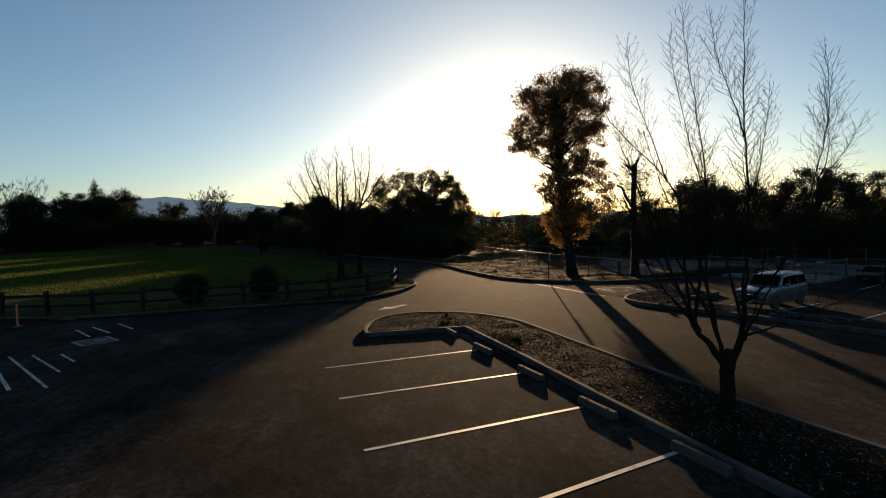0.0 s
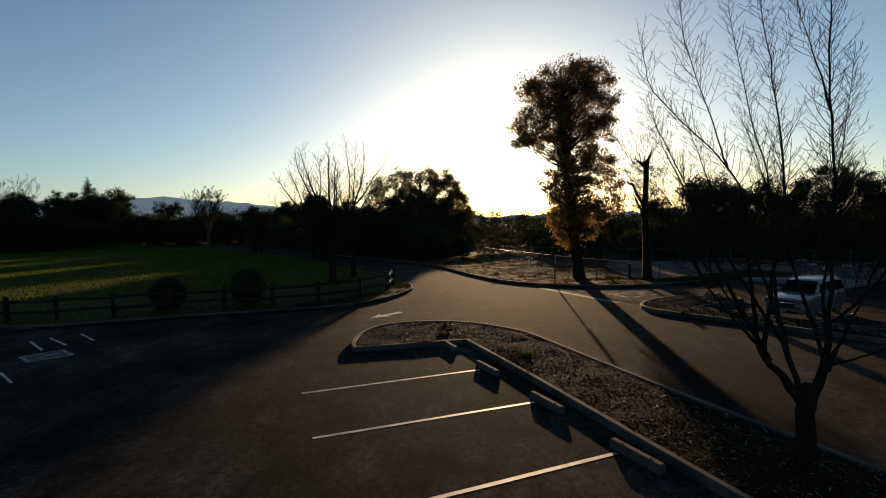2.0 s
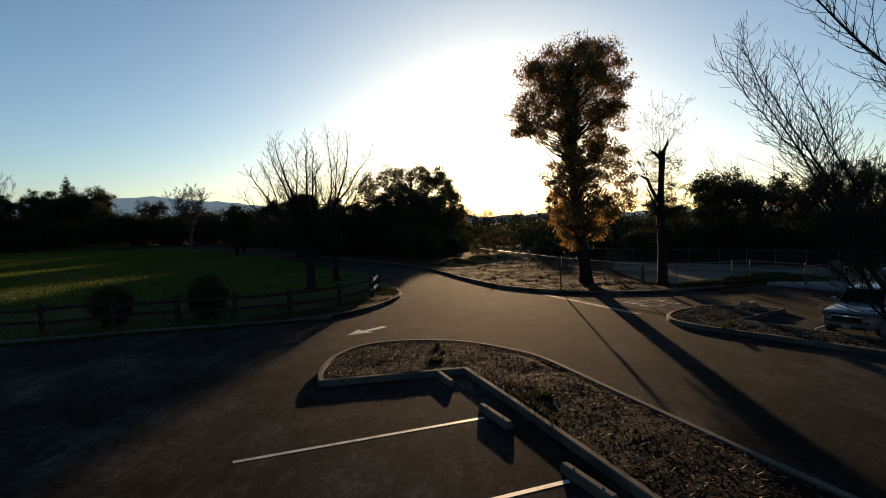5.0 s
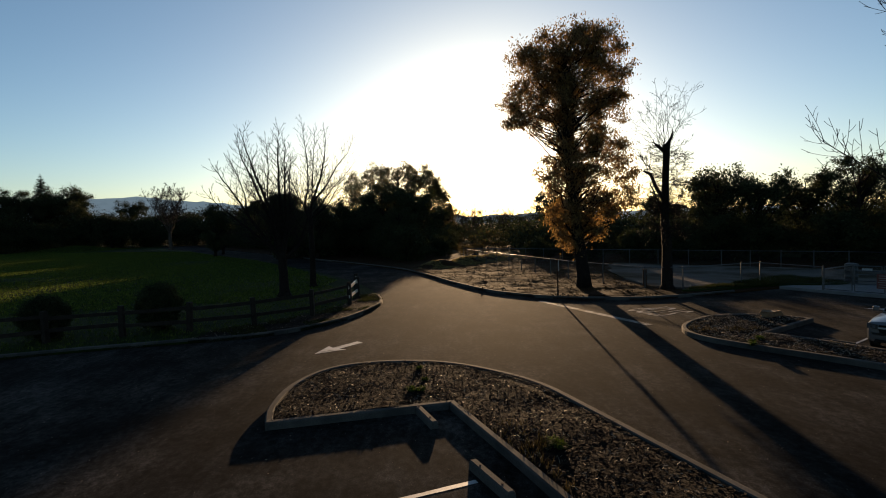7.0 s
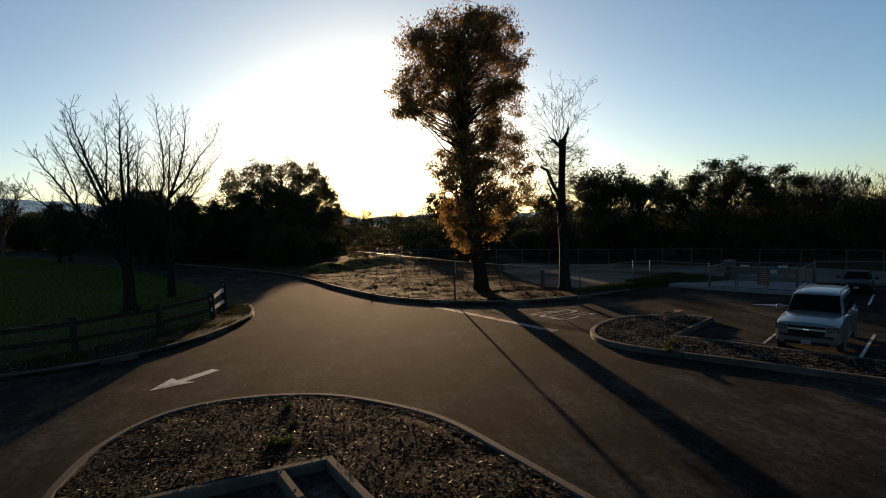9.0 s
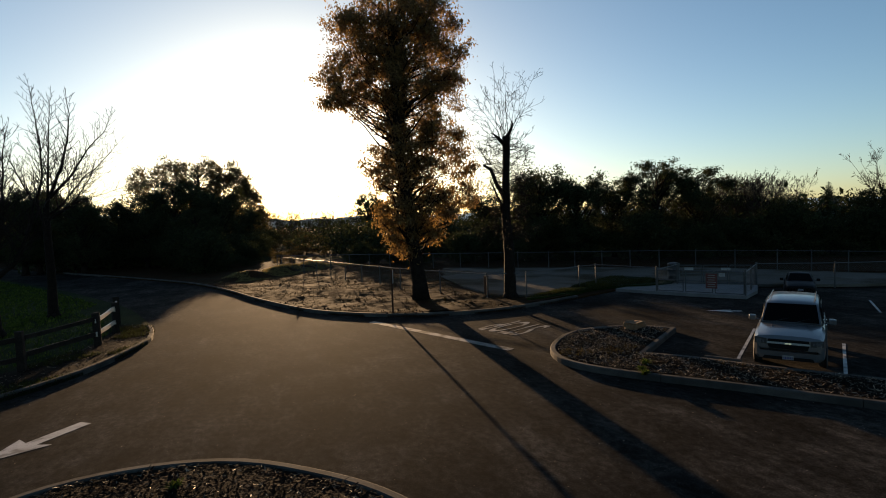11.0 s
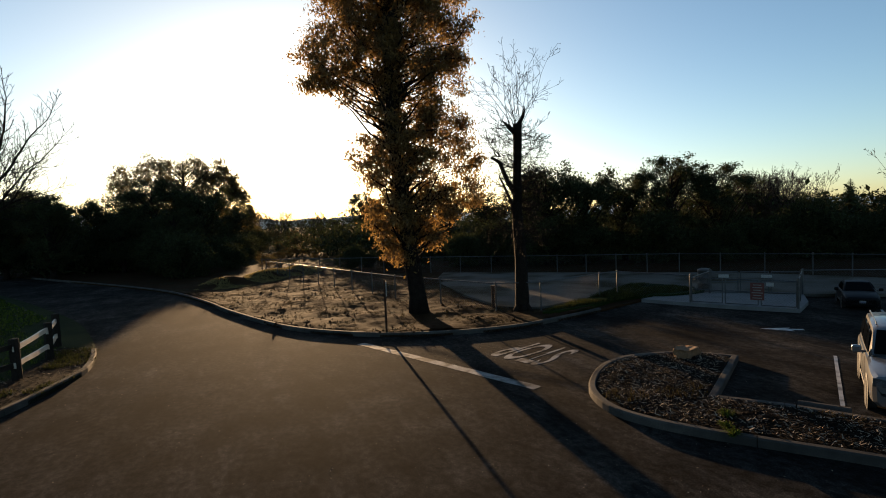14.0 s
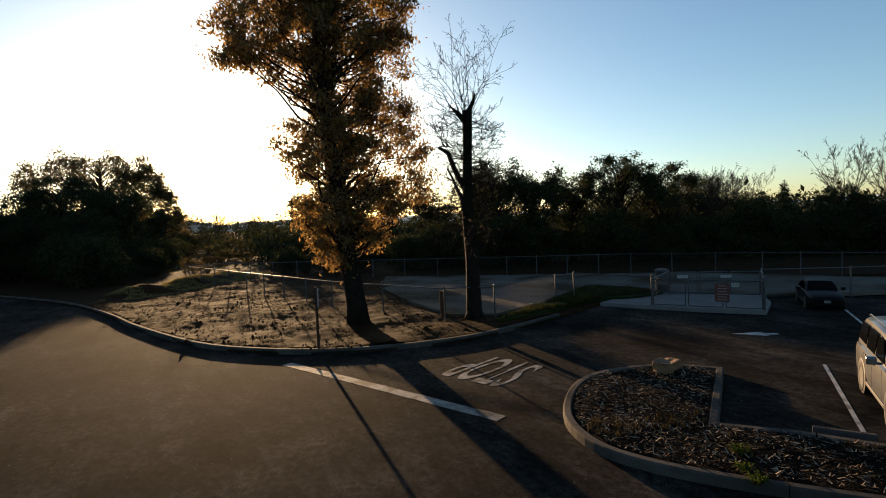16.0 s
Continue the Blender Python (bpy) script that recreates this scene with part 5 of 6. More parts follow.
bare_tree(pose(-54, 102.6, 0), 46, "far leafless tree with a round crown of fine twigs", [(0, 0, 0, 0.42), (0, 0, 2, 0.36), (0, 0, 4.5, 0.26)],
          [((0, 0, 2.6 + 0.16 * q), ((0.25 + 0.05 * (q % 8)) * math.cos(q * 2.4), (0.25 + 0.05 * (q % 8)) * math.sin(q * 2.4), 1 - 0.02 * q), 9.6 - 0.22 * q, 0.11) for q in range(16)],
          dict(SPREADING, kids=(12, 7, 4), up=0.05, thin=0.022, shrink=0.4), group="leafless wood trees", bark=PALEBARK)
copy_thing(bare_wood, at(-112, 121, 2.65, 100))
copy_thing(bare_wood, at(-117, 118, 2.55, 200))
for q in range(30):
    copy_thing(bare_wood, at(wood.uniform(0, 42), wood.uniform(135, 165), wood.uniform(1.0, 1.4), wood.uniform(0, 360)))


def palm(m, label):
    rng = random.Random(3)
    top = thing("palm_tree", m, label, "tree", "far palms")
    v, f = [], []
    tube(v, f, [Vector((0, 0, 0)), Vector((0.1, 0, 5)), Vector((0, 0, 10))], [0.4, 0.3, 0.28], 8)
    piece("trunk", v, f, BARK, top)
    v, f = [], []
    for q in range(26):
        a, e = rng.uniform(0, 6.28), rng.uniform(-0.9, 1.0)
        d = Vector((math.cos(a), math.sin(a), 0))
        prev = None
        for k in range(6):
            t = k / 5
            p = Vector((0, 0, 10)) + d * 2.6 * t * math.cos(e) + Vector((0, 0, 2.6 * t * math.sin(e) - 1.6 * t * t))
            s = Vector((-d.y, d.x, 0)) * 0.35 * math.sin(math.pi * (0.15 + 0.85 * t))
            b = len(v)
            v += [p - s - Vector((0, 0, 0.12)), p, p + s - Vector((0, 0, 0.12))]
            if prev is not None:
                f += [(prev, prev + 1, b + 1, b), (prev + 1, prev + 2, b + 2, b + 1)]
            prev = b
    tagged(piece("crown", v, f, NEEDLE, top), kind="stuff")
    return top


p1 = palm(pose(-113, 112, 0) @ Matrix.Scale(1.28, 4), "far palm with a shaggy crown")
copy_thing(p1, pose(-106, 117, 0, 0, 0, 80))
copy_thing(p1, pose(-122, 104, 0, 0, 0, 30))


def far_wood(name, seed, ring, count, h, leaf, label):
    """A long belt of far woodland, of small leaf clumps; too many trees to count."""
    rng = random.Random(seed)
    v, f = [], []
    for q in range(count):
        t = rng.random()
        k = t * (len(ring) - 1)
        i = min(len(ring) - 2, int(k))
        x = ring[i][0] + (ring[i + 1][0] - ring[i][0]) * (k - i) + rng.uniform(-6, 6)
        y = ring[i][1] + (ring[i + 1][1] - ring[i][1]) * (k - i) + rng.uniform(0, 14)
        hh = h * (0.75 + 0.35 * noise.noise(Vector((x * 0.05, y * 0.05, seed))) + 0.12 * rng.random())
        c = [Vector((x + rng.uniform(-2, 2), y + rng.uniform(-2, 2), hh * rng.random() ** 0.8)) for _ in range(5)]
        a, b = leaves(rng, c, 22, 2.2, 0.55)
        base = len(v)
        v += a
        f += [tuple(j + base for j in t3) for t3 in b]
    return tagged(piece(name, v, f, leaf), label, "woodland", kind="stuff")


far_wood("far_wood_west", 61, [(-190, 60), (-150, 120), (-115, 150), (-60, 165), (-20, 150), (5, 150)], 1300, 10.5, DARKLEAF, "belt of dark far woodland beyond the lawn")
far_wood("far_wood_east", 62, [(5, 172), (50, 165), (80, 120), (95, 70), (110, 20), (120, -30)], 900, 6.0, DARKLEAF, "belt of dark far woodland behind the dog park")
far_wood("mid_wood", 63, [(12, 66), (24, 52), (38, 38), (52, 27), (64, 12), (80, -8)], 500, 3.6, DARKLEAF, "dark undergrowth of the wood behind the dog park")
far_wood("thicket_fill", 64, [(-15, 63), (-9, 60)], 170, 4.2, DARKLEAF, "dark undergrowth below the oak")


def ridge():
    v, f = [], []
    n = 240
    for i in range(n):
        a = -75 + 150 * i / (n - 1)
        x, y = 2600 * math.sin(radians(a)), 2600 * math.cos(radians(a))
        h = 40 + 112 * math.exp(-((a + 30) / 17.0) ** 2) + 16 * noise.noise(Vector((a * 0.3, 0, 0))) + 8 * noise.noise(Vector((a * 1.3, 3, 0)))
        v += [(x * 0.9, y * 0.9, -2), (x * 0.95, y * 0.95, h * 0.5), (x, y, h), (x * 1.1, y * 1.1, -2)]
    for i in range(n - 1):
        for k in range(3):
            a = i * 4 + k
            f.append((a, a + 4, a + 5, a + 1))
    return tagged(piece("far_ridge", v, f, HAZY_HILL), "low blue mountain ridge on the horizon, coloured pale for haze", "mountain", kind="structure")


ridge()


def knoll_height(x, y):
    p, q = (x + 82) / 8.5, (y - 116) / 6.0
    return 1.2 * math.exp(-(p * p + q * q) * 1.5) + 0.12 * noise.noise(Vector((x * 0.6, y * 0.6, 1)))


def knoll():
    v, f = [], []
    n = 30
    for j in range(n):
        for i in range(n):
            x, y = -82 + 26 * (i / (n - 1) - 0.5), 116 + 20 * (j / (n - 1) - 0.5)
            v.append((x, y, knoll_height(x, y) - 0.05))
    for j in range(n - 1):
        for i in range(n - 1):
            a = j * n + i
            f.append((a, a + 1, a + n + 1, a + n))
    return tagged(piece("grass_knoll", v, f, LAWN, smooth=True), "low grassy knoll at the far edge of the lawn", "mound", kind="structure")


knoll()
for x, y, s in ((-86.4, 115.5, 1.55), (-83.6, 116.4, 1.05), (-88.8, 117.0, 1.9)):
    bush = copy_thing(scrub, at(x, y, s, wood.uniform(0, 360), 1.0))


# ---------------------------------------------------------------- fences
def rail_fence(posts, label):
    """Round-topped timber posts with two rough rails between each pair."""
    rng = random.Random(21)
    top = thing("rail_fence", Matrix(), label, "fence")
    for x, y in posts:
        bm = bmesh.new()
        box(bm, (0.19, 0.18, 1.2), (0, 0, 0.6), 0, 0.025, 0.94)
        p = part("post", bm, OLDWOOD, top)
        p.matrix_basis = pose(x, y, -0.02, rng.uniform(-2, 2), rng.uniform(-2, 2), rng.uniform(0, 90))
    for (x0, y0), (x1, y1) in zip(posts, posts[1:]):
        for z in (0.48, 0.95):
            a, b = Vector((x0, y0, z + rng.uniform(-0.04, 0.04))), Vector((x1, y1, z + rng.uniform(-0.04, 0.04)))
            d = (b - a).normalized()
            a, b = a - d * 0.12, b + d * 0.12
            v, f = [], []
            n = Vector((d.y, -d.x, 0)).normalized()
            for t in (0, 0.25, 0.5, 0.75, 1):
                c, e = a.lerp(b, t) + Vector((0, 0, rng.uniform(-0.012, 0.012))), rng.uniform(0.055, 0.075)
                v += [c + n * 0.028 + Vector((0, 0, e)), c + n * 0.032 - Vector((0, 0, e)), c - n * 0.03 - Vector((0, 0, e * 0.95)), c - n * 0.028 + Vector((0, 0, e * 0.95))]
            for k in range(4):
                f += [(4 * k + s, 4 * k + (s + 1) % 4, 4 * k + 4 + (s + 1) % 4, 4 * k + 4 + s) for s in range(4)]
            f += [(3, 2, 1, 0), (16, 17, 18, 19)]
            # Rails past x = -4.6 get the pale colour that imitates sunlight.
            bare = x0 > -4.6
            piece("rail", v, f, SUNLITWOOD if bare else OLDWOOD, top, "split rail with low sun put into its pale colour" if bare else "")
    return top


rail_fence([(-22.6, 9.3), (-20.3, 9.2), (-18.1, 9.2), (-16.0, 9.9), (-13.9, 10.9), (-11.7, 11.6), (-9.5, 12.0), (-7.4, 12.8), (-5.6, 14.7), (-4.42, 17.3), (-4.4, 19.7), (-4.75, 21.8)],
           "weathered dark timber rail fence along the lawn")


def chain_fence(name, line, high, label, spacing=2.6, cell=0.075, z0=0.1, top_rail=True):
    """Steel posts and rail with a real diamond wire mesh in each panel."""
    top = thing(name, Matrix(), label, "fence", "chain-link fences")
    pts = [Vector((*line[0], z0))]
    for a, b in zip(line, line[1:]):
        a, b = Vector((*a, z0)), Vector((*b, z0))
        k = max(1, round((b - a).length / spacing))
        pts += [a.lerp(b, (i + 1) / k) for i in range(k)]
    for p in pts:
        v, f = [], []
        tube(v, f, [p - Vector((0, 0, 0.15)), p + Vector((0, 0, high + 0.02))], [0.03, 0.03], 8)
        tube(v, f, [p + Vector((0, 0, high + 0.02)), p + Vector((0, 0, high + 0.05)), p + Vector((0, 0, high + 0.075))], [0.036, 0.034, 0.012], 8)
        piece("post", v, f, GALV, top)
    for a, b in zip(pts, pts[1:]):
        d = b - a
        ln = d.length
        d.normalize()
        n = Vector((-d.y, d.x, 0))
        if top_rail:
            rod("top_rail", a + Vector((0, 0, high)), b + Vector((0, 0, high)), 0.021, GALV, top, 7)
        v, f = [], []
        h = high - 0.06
        for sign in (1, -1):
            s = -h
            while s < ln:
                u0, w0 = max(s, 0.0), max(0.0, -s)
                u1, w1 = min(s + h, ln), min(h, ln - s)
                if u1 - u0 > 0.01:
                    za, zb = (w0, w1) if sign > 0 else (h - w0, h - w1)
                    p, q = a + d * u0 + Vector((0, 0, 0.04 + za)), a + d * u1 + Vector((0, 0, 0.04 + zb))
                    o = n * 0.0018 * sign
                    b0 = len(v)
                    w = Vector((0, 0, 0.0024))
                    v += [p + o - w, p + o + w, q + o + w, q + o - w, p + o * 2, q + o * 2]
                    f += [(b0, b0 + 3, b0 + 5, b0 + 4), (b0 + 4, b0 + 5, b0 + 2, b0 + 1)]
                s += cell * 1.4142
        tagged(piece("wire_mesh", v, f, WIRE, top), kind="stuff")
    return top


chain_fence("park_fence", [(3.0, 43.5), (5.6, 34.0), (8.0, 25.2), (10.45, 19.4), (12.1, 18.72), (15.7, 19.75), (16.8, 19.9), (17.8, 16.75)], 1.12,
            "galvanised chain-link fence round the dog park")
chain_fence("park_back_fence", [(2.8, 46.0), (8.3, 41.5), (13.9, 36.4), (20.6, 30.4), (26.2, 25.6), (30.2, 20.2), (32.5, 15.6), (44, 13)], 1.12,
            "galvanised chain-link fence at the back of the dog park", 2.0, 0.09)
chain_fence("park_side_fence", [(22.9, 15.75), (25.4, 13.8), (33.2, 9.8), (44, 7.8)], 1.05, "galvanised chain-link fence behind the parked cars")


def gate(a, b, high, label, leaves_n=3):
    top = thing("park_gate", Matrix(), label, "gate", "dog park gates")
    a, b = Vector((*a, 0.13)), Vector((*b, 0.13))
    for i in range(leaves_n):
        p, q = a.lerp(b, i / leaves_n), a.lerp(b, (i + 1) / leaves_n)
        d = (q - p).normalized()
        p, q = p + d * 0.05, q - d * 0.05
        up = Vector((0, 0, 1))
        v, f = [], []
        for s, t in ((p + up * 0.06, q + up * 0.06), (p + up * high, q + up * high), (p + up * high * 0.55, q + up * high * 0.55), (p + up * 0.06, p + up * high), (q + up * 0.06, q + up * high)):
            tube(v, f, [s, t], [0.02, 0.02], 7)
        leaf = piece("gate_frame", v, f, GALV, top)
        v, f = [], []
        n = Vector((-d.y, d.x, 0))
        ln = (q - p).length
        for sign in (1, -1):
            s = -high
            while s < ln:
                u0, w0, u1 = max(s, 0.0), max(0.0, -s), min(s + high, ln)
                w1 = min(high, ln - s)
                if u1 - u0 > 0.01:
                    za, zb = (w0, w1) if sign > 0 else (high - w0, high - w1)
                    k = len(v)
                    w, e, g = up * 0.0024, p + d * u0 + up * (0.05 + za * 0.95), p + d * u1 + up * (0.05 + zb * 0.95)
                    v += [e - w, e + w, g + w, g - w]
                    f.append((k, k + 1, k + 2, k + 3))
                s += 0.106
        tagged(piece("wire_mesh", v, f, WIRE, leaf), kind="stuff")
    for p in (a, b):
        rod("gate_post", p, p + Vector((0, 0, high + 0.12)), 0.04, GALV, top)
    return top


gate((17.8, 16.75), (19.63, 13.66), 1.0, "chain-link double gate of the dog park", 3)
gate((20.4, 18.15), (22.85, 15.75), 0.95, "inner chain-link gate of the dog park", 3)
chain_fence("gate_side_fence", [(17.8, 16.75), (20.4, 18.15)], 1.0, "short chain-link side of the gate enclosure", 2.4, z0=0.12)
chain_fence("gate_side_fence", [(19.63, 13.66), (22.85, 15.75)], 1.0, "short chain-link side of the gate enclosure", 2.4, z0=0.12)


# ---------------------------------------------------------------- signs, posts and small things
def notice(m, w, h, mat, label, bars=5, ink=WHITESIGN):
    top = thing("notice_board", m, label, "sign", "notices")
    boxed("board", (w, 0.012, h), (0, 0, 0), mat, top, 0, 0.004)
    rng = random.Random(int(w * 100 + bars))
    for q in range(bars):
        z = h * (0.5 - (q + 0.8) / (bars + 0.6))
        boxed("text_bar", (w * rng.uniform(0.5, 0.85), 0.004, h * 0.045), (0, -0.0085, z), ink, top, 0, 0.0, "")
    return top


gd = math.degrees(math.atan2(13.66 - 16.75, 19.63 - 17.8))
notice(pose(18.84, 14.65, 0.72, 0, 0, gd), 0.45, 0.64, REDSIGN, "red rule notice hung on the dog park gate", 6, FADEDPAINT)
notice(pose(19.04, 14.3, 1.0, 0, 0, gd), 0.24, 0.14, WHITESIGN, "small white notice hung on the dog park gate", 2, INK)
gd = math.degrees(math.atan2(15.75 - 18.15, 22.85 - 20.4))
notice(pose(20.75, 17.74, 0.9, 0, 0, gd), 0.4, 0.14, WHITESIGN, "white notice strip hung on the inner gate", 1, REDSIGN)
notice(pose(21.9, 16.6, 0.9, 0, 0, gd), 0.4, 0.12, WHITESIGN, "white notice strip hung on the inner gate", 1, REDSIGN)


def sign_post(m, label):
    """A stout post with a narrow plate seen edge-on."""
    top = thing("sign_post", m, label, "sign")
    boxed("post", (0.07, 0.07, 1.85), (0, 0, 0.9), RUST, top, 0, 0.008)
    boxed("plate", (0.012, 0.42, 0.5), (0.045, 0.0, 1.52), WHITESIGN, top, 0, 0.003, "back of a small plate")
    for z in (1.38, 1.66):
        rod("bolt", (0.03, 0, z), (0.062, 0, z), 0.012, GALV, top, 6)
    return top


sign_post(pose(5.52, 17.75, 0.07, 0, 0, -18), "rusty brown sign post at the verge kerb")


def bollard(m, label):
    top = thing("utility_stub", m, label, "utility box")
    boxed("body", (0.17, 0.17, 0.9), (0, 0, 0.45), RUST, top, 0, 0.03)
    boxed("cap", (0.2, 0.2, 0.05), (0, 0, 0.92), RUST, top, 0, 0.02)
    boxed("latch", (0.04, 0.02, 0.1), (0.03, -0.09, 0.7), GALV, top, 0, 0.004)
    return top


bollard(pose(10.75, 20.15, 0.1, 0, 0, 12), "narrow brown metal utility stub beside the fence")


def barrel(m, label):
    top = thing("litter_bin", m, label, "bin", "litter bins")
    v, f = [], []
    prof = [(0.27, 0), (0.28, 0.02), (0.285, 0.28), (0.3, 0.3), (0.285, 0.32), (0.285, 0.58), (0.3, 0.6), (0.285, 0.62), (0.28, 0.86), (0.29, 0.88)]
    for i, (r, z) in enumerate(prof):
        for j in range(16):
            a = j * math.pi / 8
            v.append((r * math.cos(a), r * math.sin(a), z))
    for i in range(len(prof) - 1):
        for j in range(16):
            a, b = i * 16 + j, i * 16 + (j + 1) % 16
            f.append((a, b, b + 16, a + 16))
    piece("drum", v, f, TRIM, top, smooth=True)
    v, f = [], []
    tube(v, f, [Vector((0, 0, 0.87)), Vector((0, 0, 0.93)), Vector((0, 0, 0.98))], [0.3, 0.29, 0.16], 16)
    piece("lid", v, f, TRIM, top)
    return top


barrel(pose(20.9, 18.9, 0.17), "dark litter bin inside the dog park gate")


def boulder(m, seed, size, label):
    bm = bmesh.new()
    bmesh.ops.create_icosphere(bm, subdivisions=4, radius=1.0)
    for v in bm.verts:
        d = v.co.normalized()
        k = 1 + 0.3 * noise.noise(d * 1.3 + Vector((seed, 0, 0))) + 0.12 * noise.noise(d * 3.5 + Vector((0, seed, 0))) + 0.04 * noise.noise(d * 9)
        c = Vector((max(-0.68, min(0.68, d.x)), max(-0.65, min(0.65, d.y)), max(-0.6, min(0.5, d.z))))
        v.co = Vector((c.x * size[0], c.y * size[1], c.z * size[2])) * k * 1.2
    ob = part("boulder", bm, ROCK, None, label, True)
    ob.matrix_basis = m
    return tagged(ob, label, "rock")


boulder(pose(11.42, 10.8, 0.2, 0, 0, 15), 2.0, (0.36, 0.25, 0.24), "tan sandstone boulder on the teardrop island")


def delineator(m, label):
    top = thing("marker_post", m, label, "marker post", "marker posts")
    v, f = [], []
    tube(v, f, [Vector((0, 0, 0)), Vector((0, 0, 0.03)), Vector((0, 0, 0.05))], [0.17, 0.16, 0.06], 12)
    piece("base", v, f, TRIM, top)
    rod("tube", (0, 0, 0.05), (0, 0, 0.95), 0.035, ORANGE, top, 10)
    for z in (0.7, 0.84):
        v, f = [], []
        tube(v, f, [Vector((0, 0, z)), Vector((0, 0, z + 0.07))], [0.037, 0.037], 10)
        piece("band", v, f, WHITESIGN, top, "white reflective band")
    return top


d0 = delineator(pose(-19.3, 6.2, 0), "orange marker post standing on the asphalt")
copy_thing(d0, pose(-20.6, 5.6, 0))


def clipped_bush(m, seed, r, h, label):
    rng = random.Random(seed)
    top = thing("clipped_bush", m, label, "bush", "clipped bushes")
    v, f = [], []
    for q in range(9):
        a = rng.uniform(0, 6.28)
        tube(v, f, [Vector((0, 0, 0)), Vector((0.2 * math.cos(a), 0.2 * math.sin(a), h * 0.3)), Vector((r * 0.7 * math.cos(a), r * 0.7 * math.sin(a), h * rng.uniform(0.4, 0.8)))], [0.04, 0.03, 0.01], 5)
    tagged(piece("stemwork", v, f, BARK, top), kind="stuff")
    cs = []
    for q in range(420):
        d = Vector((rng.gauss(0, 1), rng.gauss(0, 1), rng.gauss(0, 1))).normalized()
        k = rng.uniform(0.55, 1.0) ** 0.4 * (1 + 0.08 * noise.noise(d * 3))
        cs.append(Vector((d.x * r * k, d.y * r * k, h * 0.52 + d.z * h * 0.48 * k)))
    v, f = leaves(rng, cs, 46, 0.16, 0.085)
    tagged(piece("crown", v, f, DARKLEAF, top), kind="stuff")
    return top


clipped_bush(pose(-14.4, 11.6, 0.05), 71, 0.74, 1.55, "round clipped dark bush behind the rail fence")
clipped_bush(pose(-10.96, 12.8, 0.05), 72, 0.76, 1.75, "round clipped dark bush behind the rail fence")


def blades(name, region, count, high, mat, seed, z, label, box4, lump=0.0, ground=None, wide=1.0, tuft=4):
    rng = random.Random(seed)
    v, f = [], []
    tries = 0
    while len(f) < count and tries < count * 40:
        tries += 1
        x, y = rng.uniform(box4[0], box4[2]), rng.uniform(box4[1], box4[3])
        if lump and noise.noise(Vector((x * 0.6, y * 0.6, seed))) < lump:
            continue
        if not inside(x, y, region):
            continue
        for _ in range(tuft):
            a, h = rng.uniform(0, 6.28), high * rng.uniform(0.5, 1.3)
            px, py = x + rng.uniform(-0.06, 0.06), y + rng.uniform(-0.06, 0.06)
            w, ox, oy = (0.008 + 0.006 * rng.random()) * wide, rng.gauss(0, 0.35) * h, rng.gauss(0, 0.35) * h
            b = len(v)
            z = ground(px, py) if ground else z
            v += [(px - math.cos(a) * w, py - math.sin(a) * w, z - 0.02), (px + math.cos(a) * w, py + math.sin(a) * w, z - 0.02), (px + ox, py + oy, z + h)]
            f.append((b, b + 1, b + 2))
    return tagged(piece(name, v, f, mat), label, "grass", kind="stuff")


LAWN_NEAR = [tuple(p) for p in LAWN_EDGE[:24]] + FENCE_SIDE[::-1] + [(-14, 40), (-30, 30), (-34, 9)]
blades("lawn_grass", LAWN_NEAR, 26000, 0.07, GRASS, 81, 0.1, "short lawn grass beside the fence", (-24, 8, -3.5, 26))
blades("soil_weeds", SOIL, 6000, 0.06, OLIVEGRASS, 88, 0.12, "low green weeds on dark soil by the fence", (-9, 10, -2.9, 21.5), -0.05)
blades("far_lawn_grass", [(-60, 9), (-8, 20), (-7, 29), (-12, 39), (-21, 55), (-31, 69), (-44, 89), (-90, 110), (-95, 60)], 240000, 0.08, GRASS, 87, 0.11, "mown lawn grass catching the low sun", (-95, 12, -7, 110), 0, None, 4.5, 1)
blades("knoll_grass", [(-92, 107), (-72, 107), (-72, 125), (-92, 125)], 12000, 0.12, GRASS, 89, 0.0, "short grass on the far knoll", (-92, 107, -72, 125), 0, knoll_height, 6.0, 1)
blades("verge_weeds", SOIL_PATCH, 26000, 0.04, DRYGRASS, 82, 0.09, "patchy dry weeds on the dirt verge", (-3, 16.6, 15, 41), -0.1, soil_height)
blades("mound_weeds", [(-1.6, 36.2), (1.0, 35.6), (9.6, 46.0), (7.6, 48.0), (-1.4, 38.2)], 15000, 0.1, SUNLITGRASS, 83, 0.0, "dry weeds on the dirt bank, coloured gold as if sunlit", (-1.7, 35, 9.6, 48), -0.2, mound_height)
blades("strip_grass", [(11.8, 17.9), (13.8, 18.1), (17.4, 19.0), (20.4, 18.8), (20.4, 21.2), (19.4, 22.0), (15.4, 19.8)], 14000, 0.13, OLIVEGRASS, 84, 0.22, "tufted green grass by the dog park fence", (11.6, 17.8, 20.6, 22.2), -0.2)
blades("island_weeds", toward(ISLAND, 0.2), 420, 0.1, DRYGRASS, 85, 0.13, "few small dry weeds in the mulch", (-3.8, -6, 5, 6.5), 0.42)
blades("bay_island_weeds", toward(RIGHT, -0.2), 500, 0.1, DRYGRASS, 86, 0.13, "few small dry weeds in the mulch", (7.6, 4, 12.5, 11.5), 0.3)


TUFTS = ((-0.89, 3.92, 0.22, 0.1), (1.39, 0.77, 0.2, 0.12), (-0.94, 5.63, 0.16, 0.1), (-0.79, 4.68, 0.15, 0.08), (-1.08, 3.93, 0.2, 0.1), (8.93, 7.51, 0.2, 0.12), (8.33, 6.89, 0.18, 0.12), (8.52, 7.18, 0.16, 0.1), (1.35, 0.97, 0.2, 0.1))


